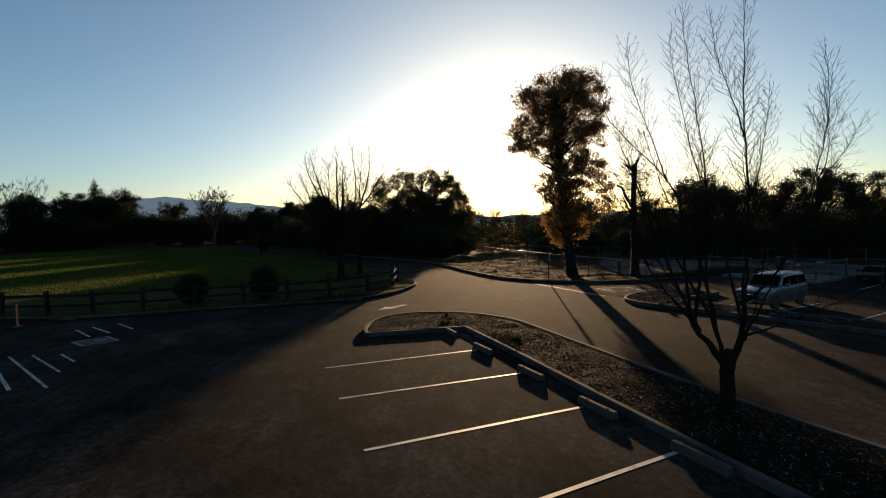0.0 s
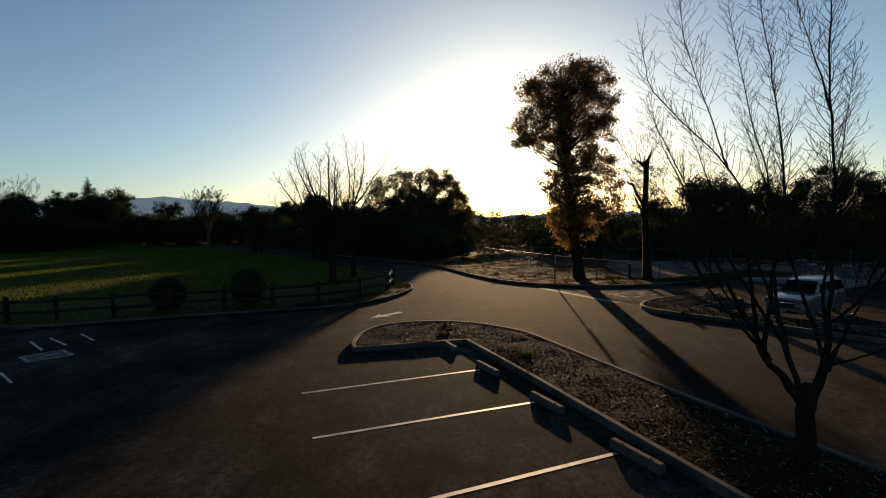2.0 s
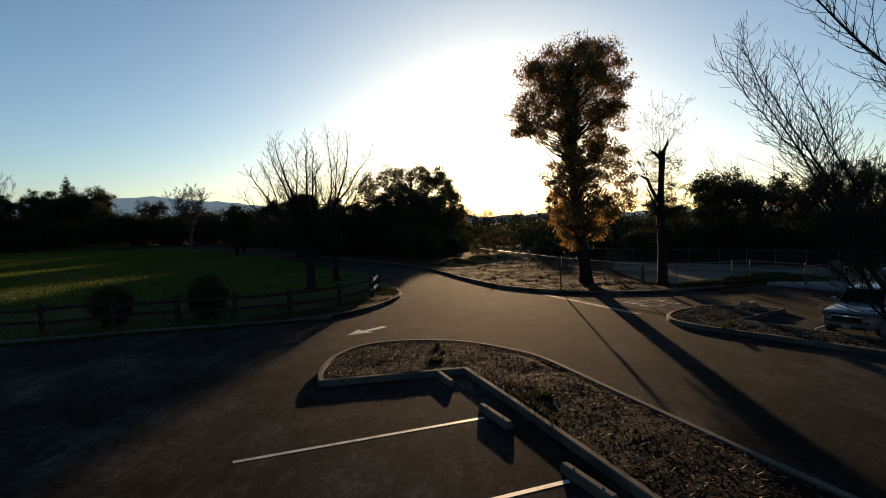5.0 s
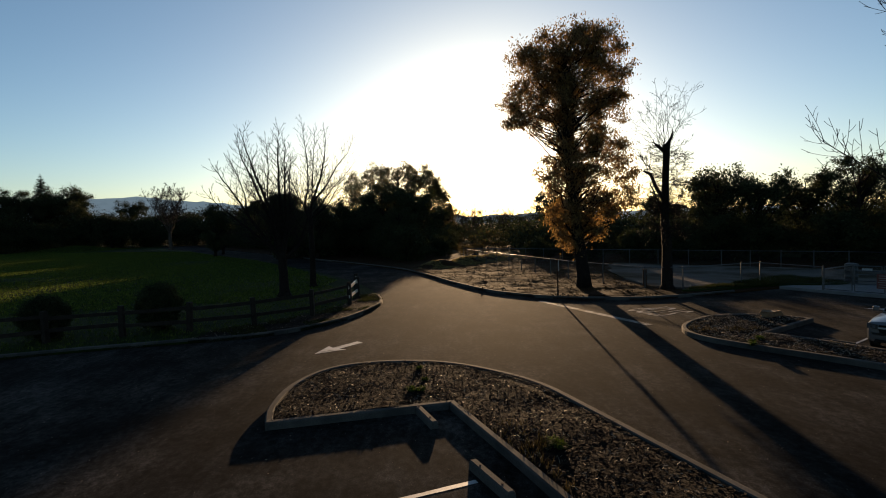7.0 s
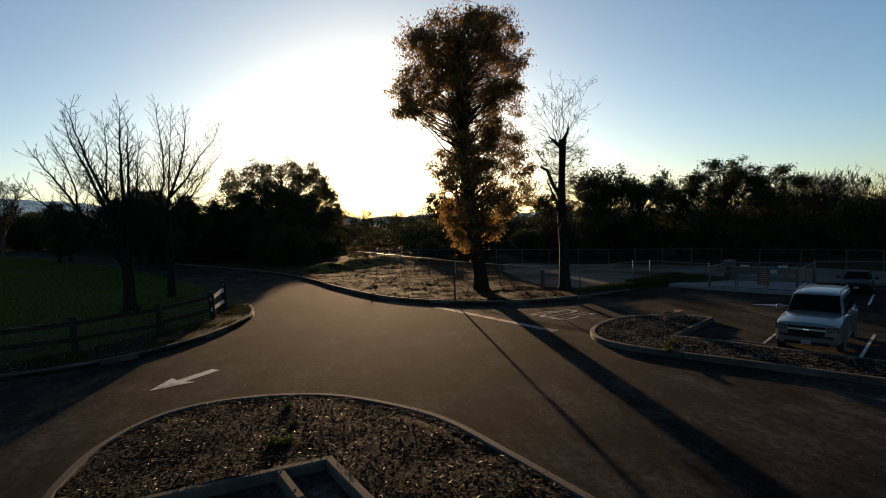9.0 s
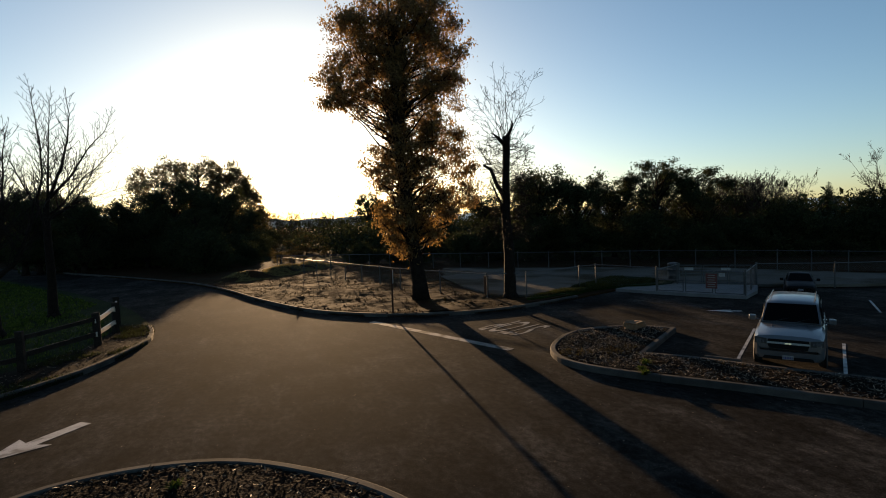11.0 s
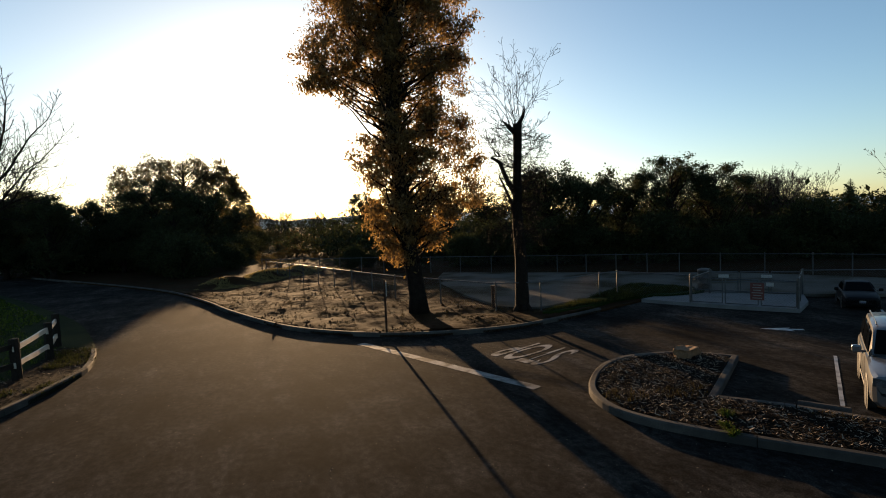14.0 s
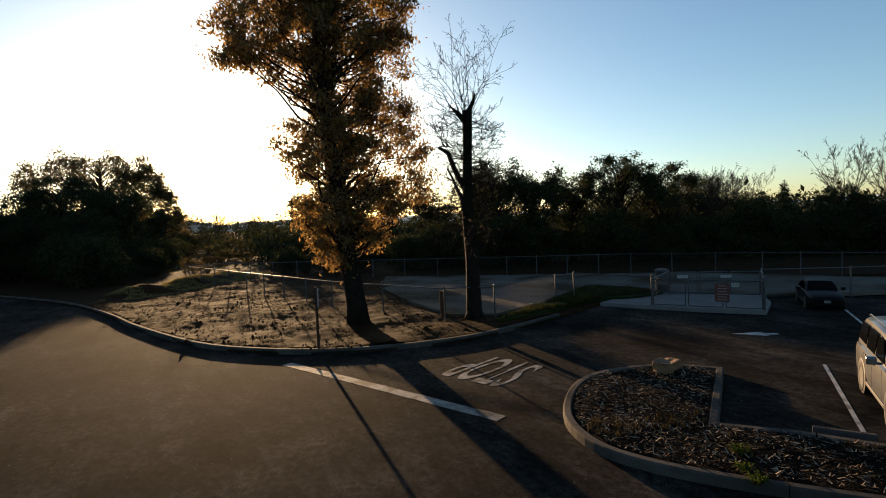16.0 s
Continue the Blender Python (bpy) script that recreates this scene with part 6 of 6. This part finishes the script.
def weed_tuft(x, y, seed, r, h):
    """A small green weed of arching blades from one root."""
    rng = random.Random(seed)
    v, f = [], []
    for _ in range(70):
        a, ln = rng.uniform(0, 6.28), r * rng.uniform(0.4, 1.1)
        d, e = Vector((math.cos(a), math.sin(a), 0)), Vector((-math.sin(a), math.cos(a), 0)) * rng.uniform(0.008, 0.016)
        p = Vector((rng.uniform(-1, 1), rng.uniform(-1, 1), 0)) * r * 0.3
        up = h * rng.uniform(0.5, 1.1)
        b = len(v)
        v += [p - e, p + e, p + d * ln * 0.5 + e * 0.8 + Vector((0, 0, up)), p + d * ln * 0.5 - e * 0.8 + Vector((0, 0, up)), p + d * ln + Vector((0, 0, up * 0.7))]
        f += [(b, b + 1, b + 2, b + 3), (b + 3, b + 2, b + 4)]
    ob = piece("weed_tuft", v, f, GRASS)
    ob.matrix_basis = pose(x, y, 0.12)
    return tagged(ob, "small green weed growing through the mulch", "weed", "island weeds")


for q, (x, y, r, h) in enumerate(TUFTS):
    weed_tuft(x, y, 200 + q, r, h)



def litter(count, seed):
    """Dry leaves and grit blown over the asphalt."""
    rng = random.Random(seed)
    v, f = [], []
    for _ in range(count):
        x, y = rng.uniform(-9, 12), rng.uniform(-12, 17)
        if inside(x, y, ISLAND) or inside(x, y, RIGHT):
            continue
        s, a = rng.uniform(0.005, 0.017), rng.uniform(0, 6.28)
        c, d, b = math.cos(a) * s, math.sin(a) * s, len(v)
        v += [(x - c, y - d, 0.006), (x + d * 0.5, y - c * 0.5, 0.012 + s * 0.2), (x + c, y + d, 0.008 + s * 0.4), (x - d * 0.5, y + c * 0.5, 0.012)]
        f.append((b, b + 1, b + 2, b + 3))
    return tagged(piece("dry_leaves", v, f, SLIVER), "dry leaves scattered over the asphalt", "leaves", kind="stuff")


litter(2600, 91)


# ---------------------------------------------------------------- vehicles
def loft(rings, closed_ends=True):
    v, f = [], []
    k = len(rings[0])
    for r in rings:
        v += r
    for i in range(len(rings) - 1):
        for j in range(k):
            a, b = i * k + j, i * k + (j + 1) % k
            f.append((a, b, b + k, a + k))
    if closed_ends:
        f.append(tuple(range(k - 1, -1, -1)))
        f.append(tuple(range((len(rings) - 1) * k, len(rings) * k)))
    return v, f


def lathe_y(prof, k=28):
    v, f = [], []
    for r, y in prof:
        for j in range(k):
            a = 2 * math.pi * j / k
            v.append((r * math.cos(a), y, r * math.sin(a)))
    for i in range(len(prof) - 1):
        for j in range(k):
            a, b = i * k + j, i * k + (j + 1) % k
            f.append((a, b, b + k, a + k))
    return v, f


def quad_on(name, pts, mat, parent, thick=0.012, label=""):
    """A thin raised panel through four or more corners."""
    p = [Vector(q) for q in pts]
    n = (p[1] - p[0]).cross(p[2] - p[0]).normalized() * thick
    k = len(p)
    v = [q - n for q in p] + [q + n for q in p]
    f = [tuple(range(k - 1, -1, -1)), tuple(range(k, 2 * k))] + [(i, (i + 1) % k, (i + 1) % k + k, i + k) for i in range(k)]
    return piece(name, v, f, mat, parent, label)


def wheel(parent, x, y, r, out, spokes=5):
    hub = new("wheel")
    hub.parent = parent
    hub.matrix_basis = pose(x, y, r, 0, 0, 0 if out > 0 else 180)
    v, f = lathe_y([(r * 0.62, -0.1), (r * 0.9, -0.12), (r * 0.98, -0.1), (r, -0.05), (r, 0.05), (r * 0.98, 0.1), (r * 0.9, 0.12), (r * 0.66, 0.105), (r * 0.62, 0.08)])
    piece("tyre", v, f, RUBBER, hub, smooth=True)
    v, f = lathe_y([(r * 0.64, 0.1), (r * 0.6, 0.09), (r * 0.57, 0.03), (0.001, 0.02)])
    piece("rim", v, f, TRIM, hub)
    for q in range(spokes):
        a = q * 2 * math.pi / spokes
        c, s = math.cos(a), math.sin(a)
        e = Vector((-s, 0, c)) * r * 0.1
        d = Vector((c, 0, s))
        quad_on("spoke", [d * r * 0.08 - e + Vector((0, 0.075, 0)), d * r * 0.61 - e * 1.3 + Vector((0, 0.085, 0)), d * r * 0.61 + e * 1.3 + Vector((0, 0.085, 0)), d * r * 0.08 + e + Vector((0, 0.075, 0))], ALLOY, hub, 0.012)
    v, f = lathe_y([(r * 0.17, 0.06), (r * 0.16, 0.095), (0.001, 0.1)], 14)
    piece("hub_cap", v, f, CHROME, hub)
    return hub


def car(name, m, body_mat, label, spec):
    """x runs to the nose. spec: stations of the body and of the cabin, wheels and window lines."""
    top = thing(name, m, label, "car", "parked cars")
    rings = []
    for x, w, z0, zb, crown in spec["body"]:
        half = [(w * 0.86, z0), (w * 0.98, z0 + 0.1), (w, z0 + 0.26), (w, zb - 0.2), (w * 0.97, zb - 0.07), (w * 0.88, zb - 0.005), (w * 0.5, zb + crown), (0, zb + crown * 1.2)]
        ring = [(x, y, z) for y, z in half] + [(x, -y, z) for y, z in reversed(half[:-1])]
        rings.append(ring)
    v, f = loft(rings)
    body = piece("body", v, f, body_mat, top, smooth=True)
    body.data.set_sharp_from_angle(angle=radians(28))
    rings = []
    for x, wb, wt, zb, zt in spec["cabin"]:
        half = [(wb, zb), (wb * 0.55 + wt * 0.45, zb + (zt - zb) * 0.5), (wt, zt - 0.09 * (zt - zb)), (wt - 0.09, zt - 0.012), (wt * 0.5, zt + 0.012), (0, zt + 0.018)]
        rings.append([(x, y, z) for y, z in half] + [(x, -y, z) for y, z in reversed(half[:-1])])
    v, f = loft(rings)
    cabin = piece("cabin", v, f, body_mat, top, smooth=True)
    cabin.data.set_sharp_from_angle(angle=radians(28))
    for y in spec.get("hood_ridges", ()):
        v, f = [], []
        tube(v, f, [Vector((x, y * (1 + 0.06 * (2.3 - x)), z)) for x, z in ((2.36, 1.055), (2.05, 1.125), (1.6, 1.185), (1.1, 1.225))], [0.012, 0.022, 0.024, 0.012], 6)
        piece("hood_ridge", v, f, body_mat, top, smooth=True)
    for s in (1, -1):
        for win in spec["side_windows"]:
            pts = [(x, s * y, z) for x, y, z in win]
            quad_on("side_window", pts if s > 0 else pts[::-1], WINDOW, top, 0.006, "dark tinted glass")
        for x in spec["axles"]:
            v, f = lathe_y([(0.001, 0), (spec["wheel"] * 1.2, 0.0), (spec["wheel"] * 1.22, 0.012), (spec["wheel"] * 1.14, 0.02), (0.001, 0.02)])
            arch = piece("wheel_arch", v, f, TRIM, top)
            arch.matrix_basis = pose(x, s * (spec["half"] - 0.004), spec["wheel"] * 1.02, 0, 0, 0 if s > 0 else 180)
            wheel(top, x, s * (spec["half"] - 0.085), spec["wheel"], s)
        for x, z in spec["handles"]:
            boxed("door_handle", (0.2, 0.03, 0.035), (x, s * (spec["half"] + 0.008), z), body_mat, top, 0, 0.01)
        for x in spec["door_lines"]:
            boxed("door_gap", (0.012, 0.006, spec["door_high"]), (x, s * (spec["half"] + 0.001), spec["door_mid"]), TRIM, top, 0, 0.0)
        boxed("sill", (spec["sill"], 0.05, 0.1), (0, s * (spec["half"] - 0.02), 0.34), TRIM, top, 0, 0.02)
        mx, mz = spec["mirror"]
        mir = boxed("mirror", (0.14, 0.22, 0.19), (mx, s * (spec["half"] + 0.17), mz), body_mat, top, 0, 0.04)
        boxed("mirror_arm", (0.07, 0.14, 0.05), (mx, s * (spec["half"] + 0.02), mz - 0.06), TRIM, top, 0, 0.015)
        for pts, mat, lab in spec["lamps"]:
            q = [(x, s * y, z) for x, y, z in pts]
            quad_on("headlight", q if s > 0 else q[::-1], mat, top, 0.014, lab)
        if spec.get("rails"):
            x0, x1, y, z = spec["rails"]
            v, f = [], []
            tube(v, f, [Vector((x0, s * y, z - 0.05)), Vector((x0 - 0.1, s * y, z)), Vector((x1 + 0.1, s * y, z)), Vector((x1, s * y, z - 0.05))], [0.016] * 4, 8)
            piece("roof_rail", v, f, SUVPAINT, top)
    if spec.get("bumper"):
        x, w, z, h = spec["bumper"]
        bm = bmesh.new()
        box(bm, (0.16, 2 * w, h), (0, 0, 0), 0, 0.06)
        for v in bm.verts:
            v.co.x -= 0.12 * (abs(v.co.y) / w) ** 3
        bump = part("bumper", bm, body_mat, top, "", True)
        bump.matrix_basis = pose(x, 0, z)
    quad_on("windscreen", spec["windscreen"], WINDOW, top, 0.006, "dark windscreen glass")
    quad_on("rear_window", spec["rear_window"], WINDOW, top, 0.006, "dark rear glass")
    for pts, mat, nm, lab in spec["front"]:
        quad_on(nm, pts, mat, top, 0.012, lab)
    fx, pz = spec["plate"]
    pl = boxed("number_plate", (0.012, 0.3, 0.13), (fx, 0, pz), PLATE, top, 0, 0.003, "white number plate with dark bars")
    for q in range(6):
        boxed("plate_bar", (0.006, 0.028, 0.07), (fx + 0.008, -0.11 + q * 0.044, pz - 0.01), INK, top, 0, 0)
    for y in (0.12, 0.72):
        for s in (-1,):
            v, f = [], []
            a, b = spec["wiper"]
            tube(v, f, [Vector((a[0], y - 0.55, a[1])), Vector((b[0], y - 0.05, b[1]))], [0.012, 0.008], 5)
            piece("wiper", v, f, TRIM, top)
    return top


SUV = dict(
    body=[(2.545, 0.76, 0.40, 0.78, 0.0), (2.53, 0.87, 0.34, 0.96, 0.01), (2.45, 0.95, 0.31, 1.04, 0.03), (2.1, 0.99, 0.30, 1.10, 0.05), (1.6, 1.0, 0.30, 1.15, 0.05), (1.15, 1.0, 0.30, 1.20, 0.03),
          (0.0, 1.0, 0.30, 1.20, 0.0), (-1.6, 1.0, 0.30, 1.20, 0.0), (-2.3, 0.99, 0.32, 1.20, 0.0), (-2.5, 0.95, 0.36, 1.15, 0.0), (-2.57, 0.88, 0.44, 1.0, 0.0)],
    cabin=[(1.0, 0.9, 0.86, 1.16, 1.22), (0.75, 0.92, 0.84, 1.16, 1.44), (0.33, 0.93, 0.79, 1.16, 1.80), (0.05, 0.94, 0.78, 1.16, 1.87), (-1.0, 0.94, 0.78, 1.16, 1.91), (-2.1, 0.93, 0.77, 1.16, 1.89), (-2.35, 0.92, 0.77, 1.16, 1.78), (-2.5, 0.9, 0.82, 1.13, 1.22)],
    side_windows=[[(0.66, 0.925, 1.23), (0.26, 0.855, 1.70), (-0.22, 0.85, 1.74), (-0.22, 0.93, 1.23)], [(-0.32, 0.93, 1.23), (-0.32, 0.85, 1.745), (-1.22, 0.85, 1.755), (-1.22, 0.93, 1.23)],
                  [(-1.34, 0.93, 1.26), (-1.34, 0.85, 1.75), (-2.2, 0.845, 1.73), (-2.32, 0.915, 1.27)]],
    axles=(1.55, -1.42), wheel=0.39, half=1.0, handles=((-0.05, 1.06), (-1.1, 1.06)), door_lines=(0.8, -0.27, -1.28), door_high=0.72, door_mid=0.78, sill=2.0,
    hood_ridges=(0.48, -0.48), bumper=(2.52, 0.93, 0.54, 0.2), mirror=(0.64, 1.3), rails=(0.1, -2.15, 0.7, 1.945),
    lamps=[([(2.560, 0.60, 0.80), (2.555, 0.60, 0.975), (2.475, 0.94, 1.0), (2.485, 0.94, 0.80)], TRIM, "dark headlight housing"),
           ([(2.580, 0.66, 0.84), (2.575, 0.66, 0.93), (2.560, 0.76, 0.94), (2.562, 0.76, 0.84)], LENS, "bright inner reflector"),
           ([(2.556, 0.79, 0.84), (2.553, 0.79, 0.94), (2.53, 0.89, 0.95), (2.532, 0.89, 0.84)], LENS, "bright outer reflector")],
    windscreen=[(0.985, -0.82, 1.275), (0.985, 0.82, 1.275), (0.405, 0.72, 1.80), (0.405, -0.72, 1.80)],
    rear_window=[(-2.505, 0.76, 1.26), (-2.505, -0.76, 1.26), (-2.40, -0.7, 1.72), (-2.40, 0.7, 1.72)],
    front=[([(2.570, -0.52, 0.67), (2.570, 0.52, 0.67), (2.565, 0.57, 0.83), (2.565, -0.57, 0.83)], GRILLE, "lower_grille", "black lower grille"),
           ([(2.560, -0.57, 0.885), (2.560, 0.57, 0.885), (2.540, 0.55, 0.965), (2.540, -0.55, 0.965)], GRILLE, "upper_grille", "black upper grille"),
           ([(2.585, -0.58, 0.825), (2.585, 0.58, 0.825), (2.575, 0.58, 0.885), (2.575, -0.58, 0.885)], SUVPAINT, "grille_bar", "body-coloured bar across the grille"),
           ([(2.575, -0.7, 0.33), (2.575, 0.7, 0.33), (2.575, 0.66, 0.43), (2.575, -0.66, 0.43)], GRILLE, "bumper_intake", "black slot in the bumper"),
           ([(2.602, -0.09, 0.84), (2.602, 0.09, 0.84), (2.598, 0.09, 0.872), (2.598, -0.09, 0.872)], CHROME, "badge", "small plain badge"),
           ([(0.96, -0.85, 1.235), (0.96, 0.85, 1.235), (1.06, 0.85, 1.225), (1.06, -0.85, 1.225)], TRIM, "cowl", "black cowl below the windscreen")],
    plate=(2.605, 0.42), wiper=((0.99, 1.27), (0.82, 1.42)))
heading = -146.5
nose = Vector((math.cos(radians(heading)), math.sin(radians(heading))))
mid = Vector((11.64, 5.98)) - nose * 2.52 * 0.71
car("parked_suv", pose(mid.x, mid.y, 0, 0, 0, heading) @ Matrix.Diagonal((0.71, 0.71, 0.73, 1)), SUVPAINT, "silver sport utility vehicle parked nose-out in a bay", SUV)
SEDAN = dict(
    body=[(2.35, 0.62, 0.36, 0.62, 0.0), (2.28, 0.78, 0.24, 0.74, 0.01), (2.1, 0.85, 0.2, 0.80, 0.03), (1.5, 0.88, 0.2, 0.88, 0.04), (0.95, 0.89, 0.2, 0.95, 0.03), (0, 0.9, 0.2, 0.97, 0), (-1.2, 0.9, 0.2, 0.99, 0.0), (-1.9, 0.88, 0.24, 0.98, 0.02), (-2.3, 0.8, 0.32, 0.92, 0.01), (-2.36, 0.7, 0.4, 0.8, 0)],
    cabin=[(1.0, 0.78, 0.75, 0.92, 0.96), (0.6, 0.8, 0.68, 0.92, 1.2), (0.15, 0.81, 0.6, 0.92, 1.40), (-0.5, 0.82, 0.58, 0.92, 1.44), (-1.1, 0.81, 0.59, 0.92, 1.38), (-1.6, 0.79, 0.66, 0.92, 1.15), (-1.95, 0.76, 0.74, 0.92, 1.0)],
    side_windows=[[(0.62, 0.82, 0.99), (0.12, 0.70, 1.30), (-0.3, 0.69, 1.34), (-0.3, 0.82, 0.99)], [(-0.38, 0.82, 0.99), (-0.38, 0.69, 1.34), (-1.0, 0.70, 1.3), (-1.3, 0.80, 1.0)]],
    axles=(1.45, -1.3), wheel=0.31, half=0.9, handles=((-0.15, 0.86), (-1.0, 0.86)), door_lines=(0.8, -0.34, -1.25), door_high=0.55, door_mid=0.6, sill=1.8, mirror=(0.6, 1.02),
    lamps=[([(2.3, 0.42, 0.6), (2.3, 0.42, 0.7), (2.2, 0.8, 0.72), (2.2, 0.8, 0.62)], LENS, "clear headlight lens")],
    windscreen=[(0.98, -0.68, 1.01), (0.98, 0.68, 1.01), (0.24, 0.56, 1.40), (0.24, -0.56, 1.40)],
    rear_window=[(-1.85, 0.66, 1.03), (-1.85, -0.66, 1.03), (-1.22, -0.55, 1.34), (-1.22, 0.55, 1.34)],
    front=[([(2.36, -0.36, 0.58), (2.36, 0.36, 0.58), (2.33, 0.36, 0.67), (2.33, -0.36, 0.67)], GRILLE, "grille", "black grille"),
           ([(2.37, -0.5, 0.34), (2.37, 0.5, 0.34), (2.37, 0.5, 0.42), (2.37, -0.5, 0.42)], GRILLE, "bumper_intake", "black slot in the bumper")],
    plate=(2.385, 0.5), wiper=((0.97, 1.0), (0.75, 1.1)))
heading = -143.0
nose = Vector((math.cos(radians(heading)), math.sin(radians(heading))))
mid = Vector((21.7, 12.78)) - nose * 2.35 * 0.62
car("parked_sedan", pose(mid.x, mid.y, 0, 0, 0, heading) @ Matrix.Scale(0.62, 4), DARKPAINT, "black sedan parked nose-out by the dog park fence", SEDAN)


def clods(count, seed, box4, outline):
    """Crumbs of dry earth and small stones on the bare verge, too many to count."""
    rng = random.Random(seed)
    v, f = [], []
    while len(f) < count * 5:
        x, y = rng.uniform(box4[0], box4[2]), rng.uniform(box4[1], box4[3])
        if not inside(x, y, outline) or noise.noise(Vector((x * 0.6, y * 0.6, 4))) < rng.uniform(-0.5, 0.3):
            continue
        s, a, z = rng.uniform(0.02, 0.07) * (1 if rng.random() < 0.93 else 1.8), rng.uniform(0, 6.28), soil_height(x, y)
        b = len(v)
        for k in range(4):
            q = a + k * 1.57 + rng.uniform(-0.4, 0.4)
            v.append((x + s * math.cos(q) * rng.uniform(0.7, 1.3), y + s * math.sin(q) * rng.uniform(0.7, 1.3), z - 0.02))
        v.append((x + rng.uniform(-0.3, 0.3) * s, y + rng.uniform(-0.3, 0.3) * s, z + s * rng.uniform(0.5, 1.0)))
        f += [(b, b + 1, b + 4), (b + 1, b + 2, b + 4), (b + 2, b + 3, b + 4), (b + 3, b, b + 4), (b + 3, b + 2, b + 1, b)]
    return tagged(piece("earth_clods", v, f, DIRT), "crumbs of dry brown earth on the verge", "clods", kind="stuff")


clods(500, 19, (-2, 17, 12, 34), toward([tuple(p) for p in VERGE_EDGE[20:]] + [(13.0, 18.6), (10.6, 20.2), (8.4, 26.5), (4.5, 40.0), (-4.0, 45.0)], 0.2))
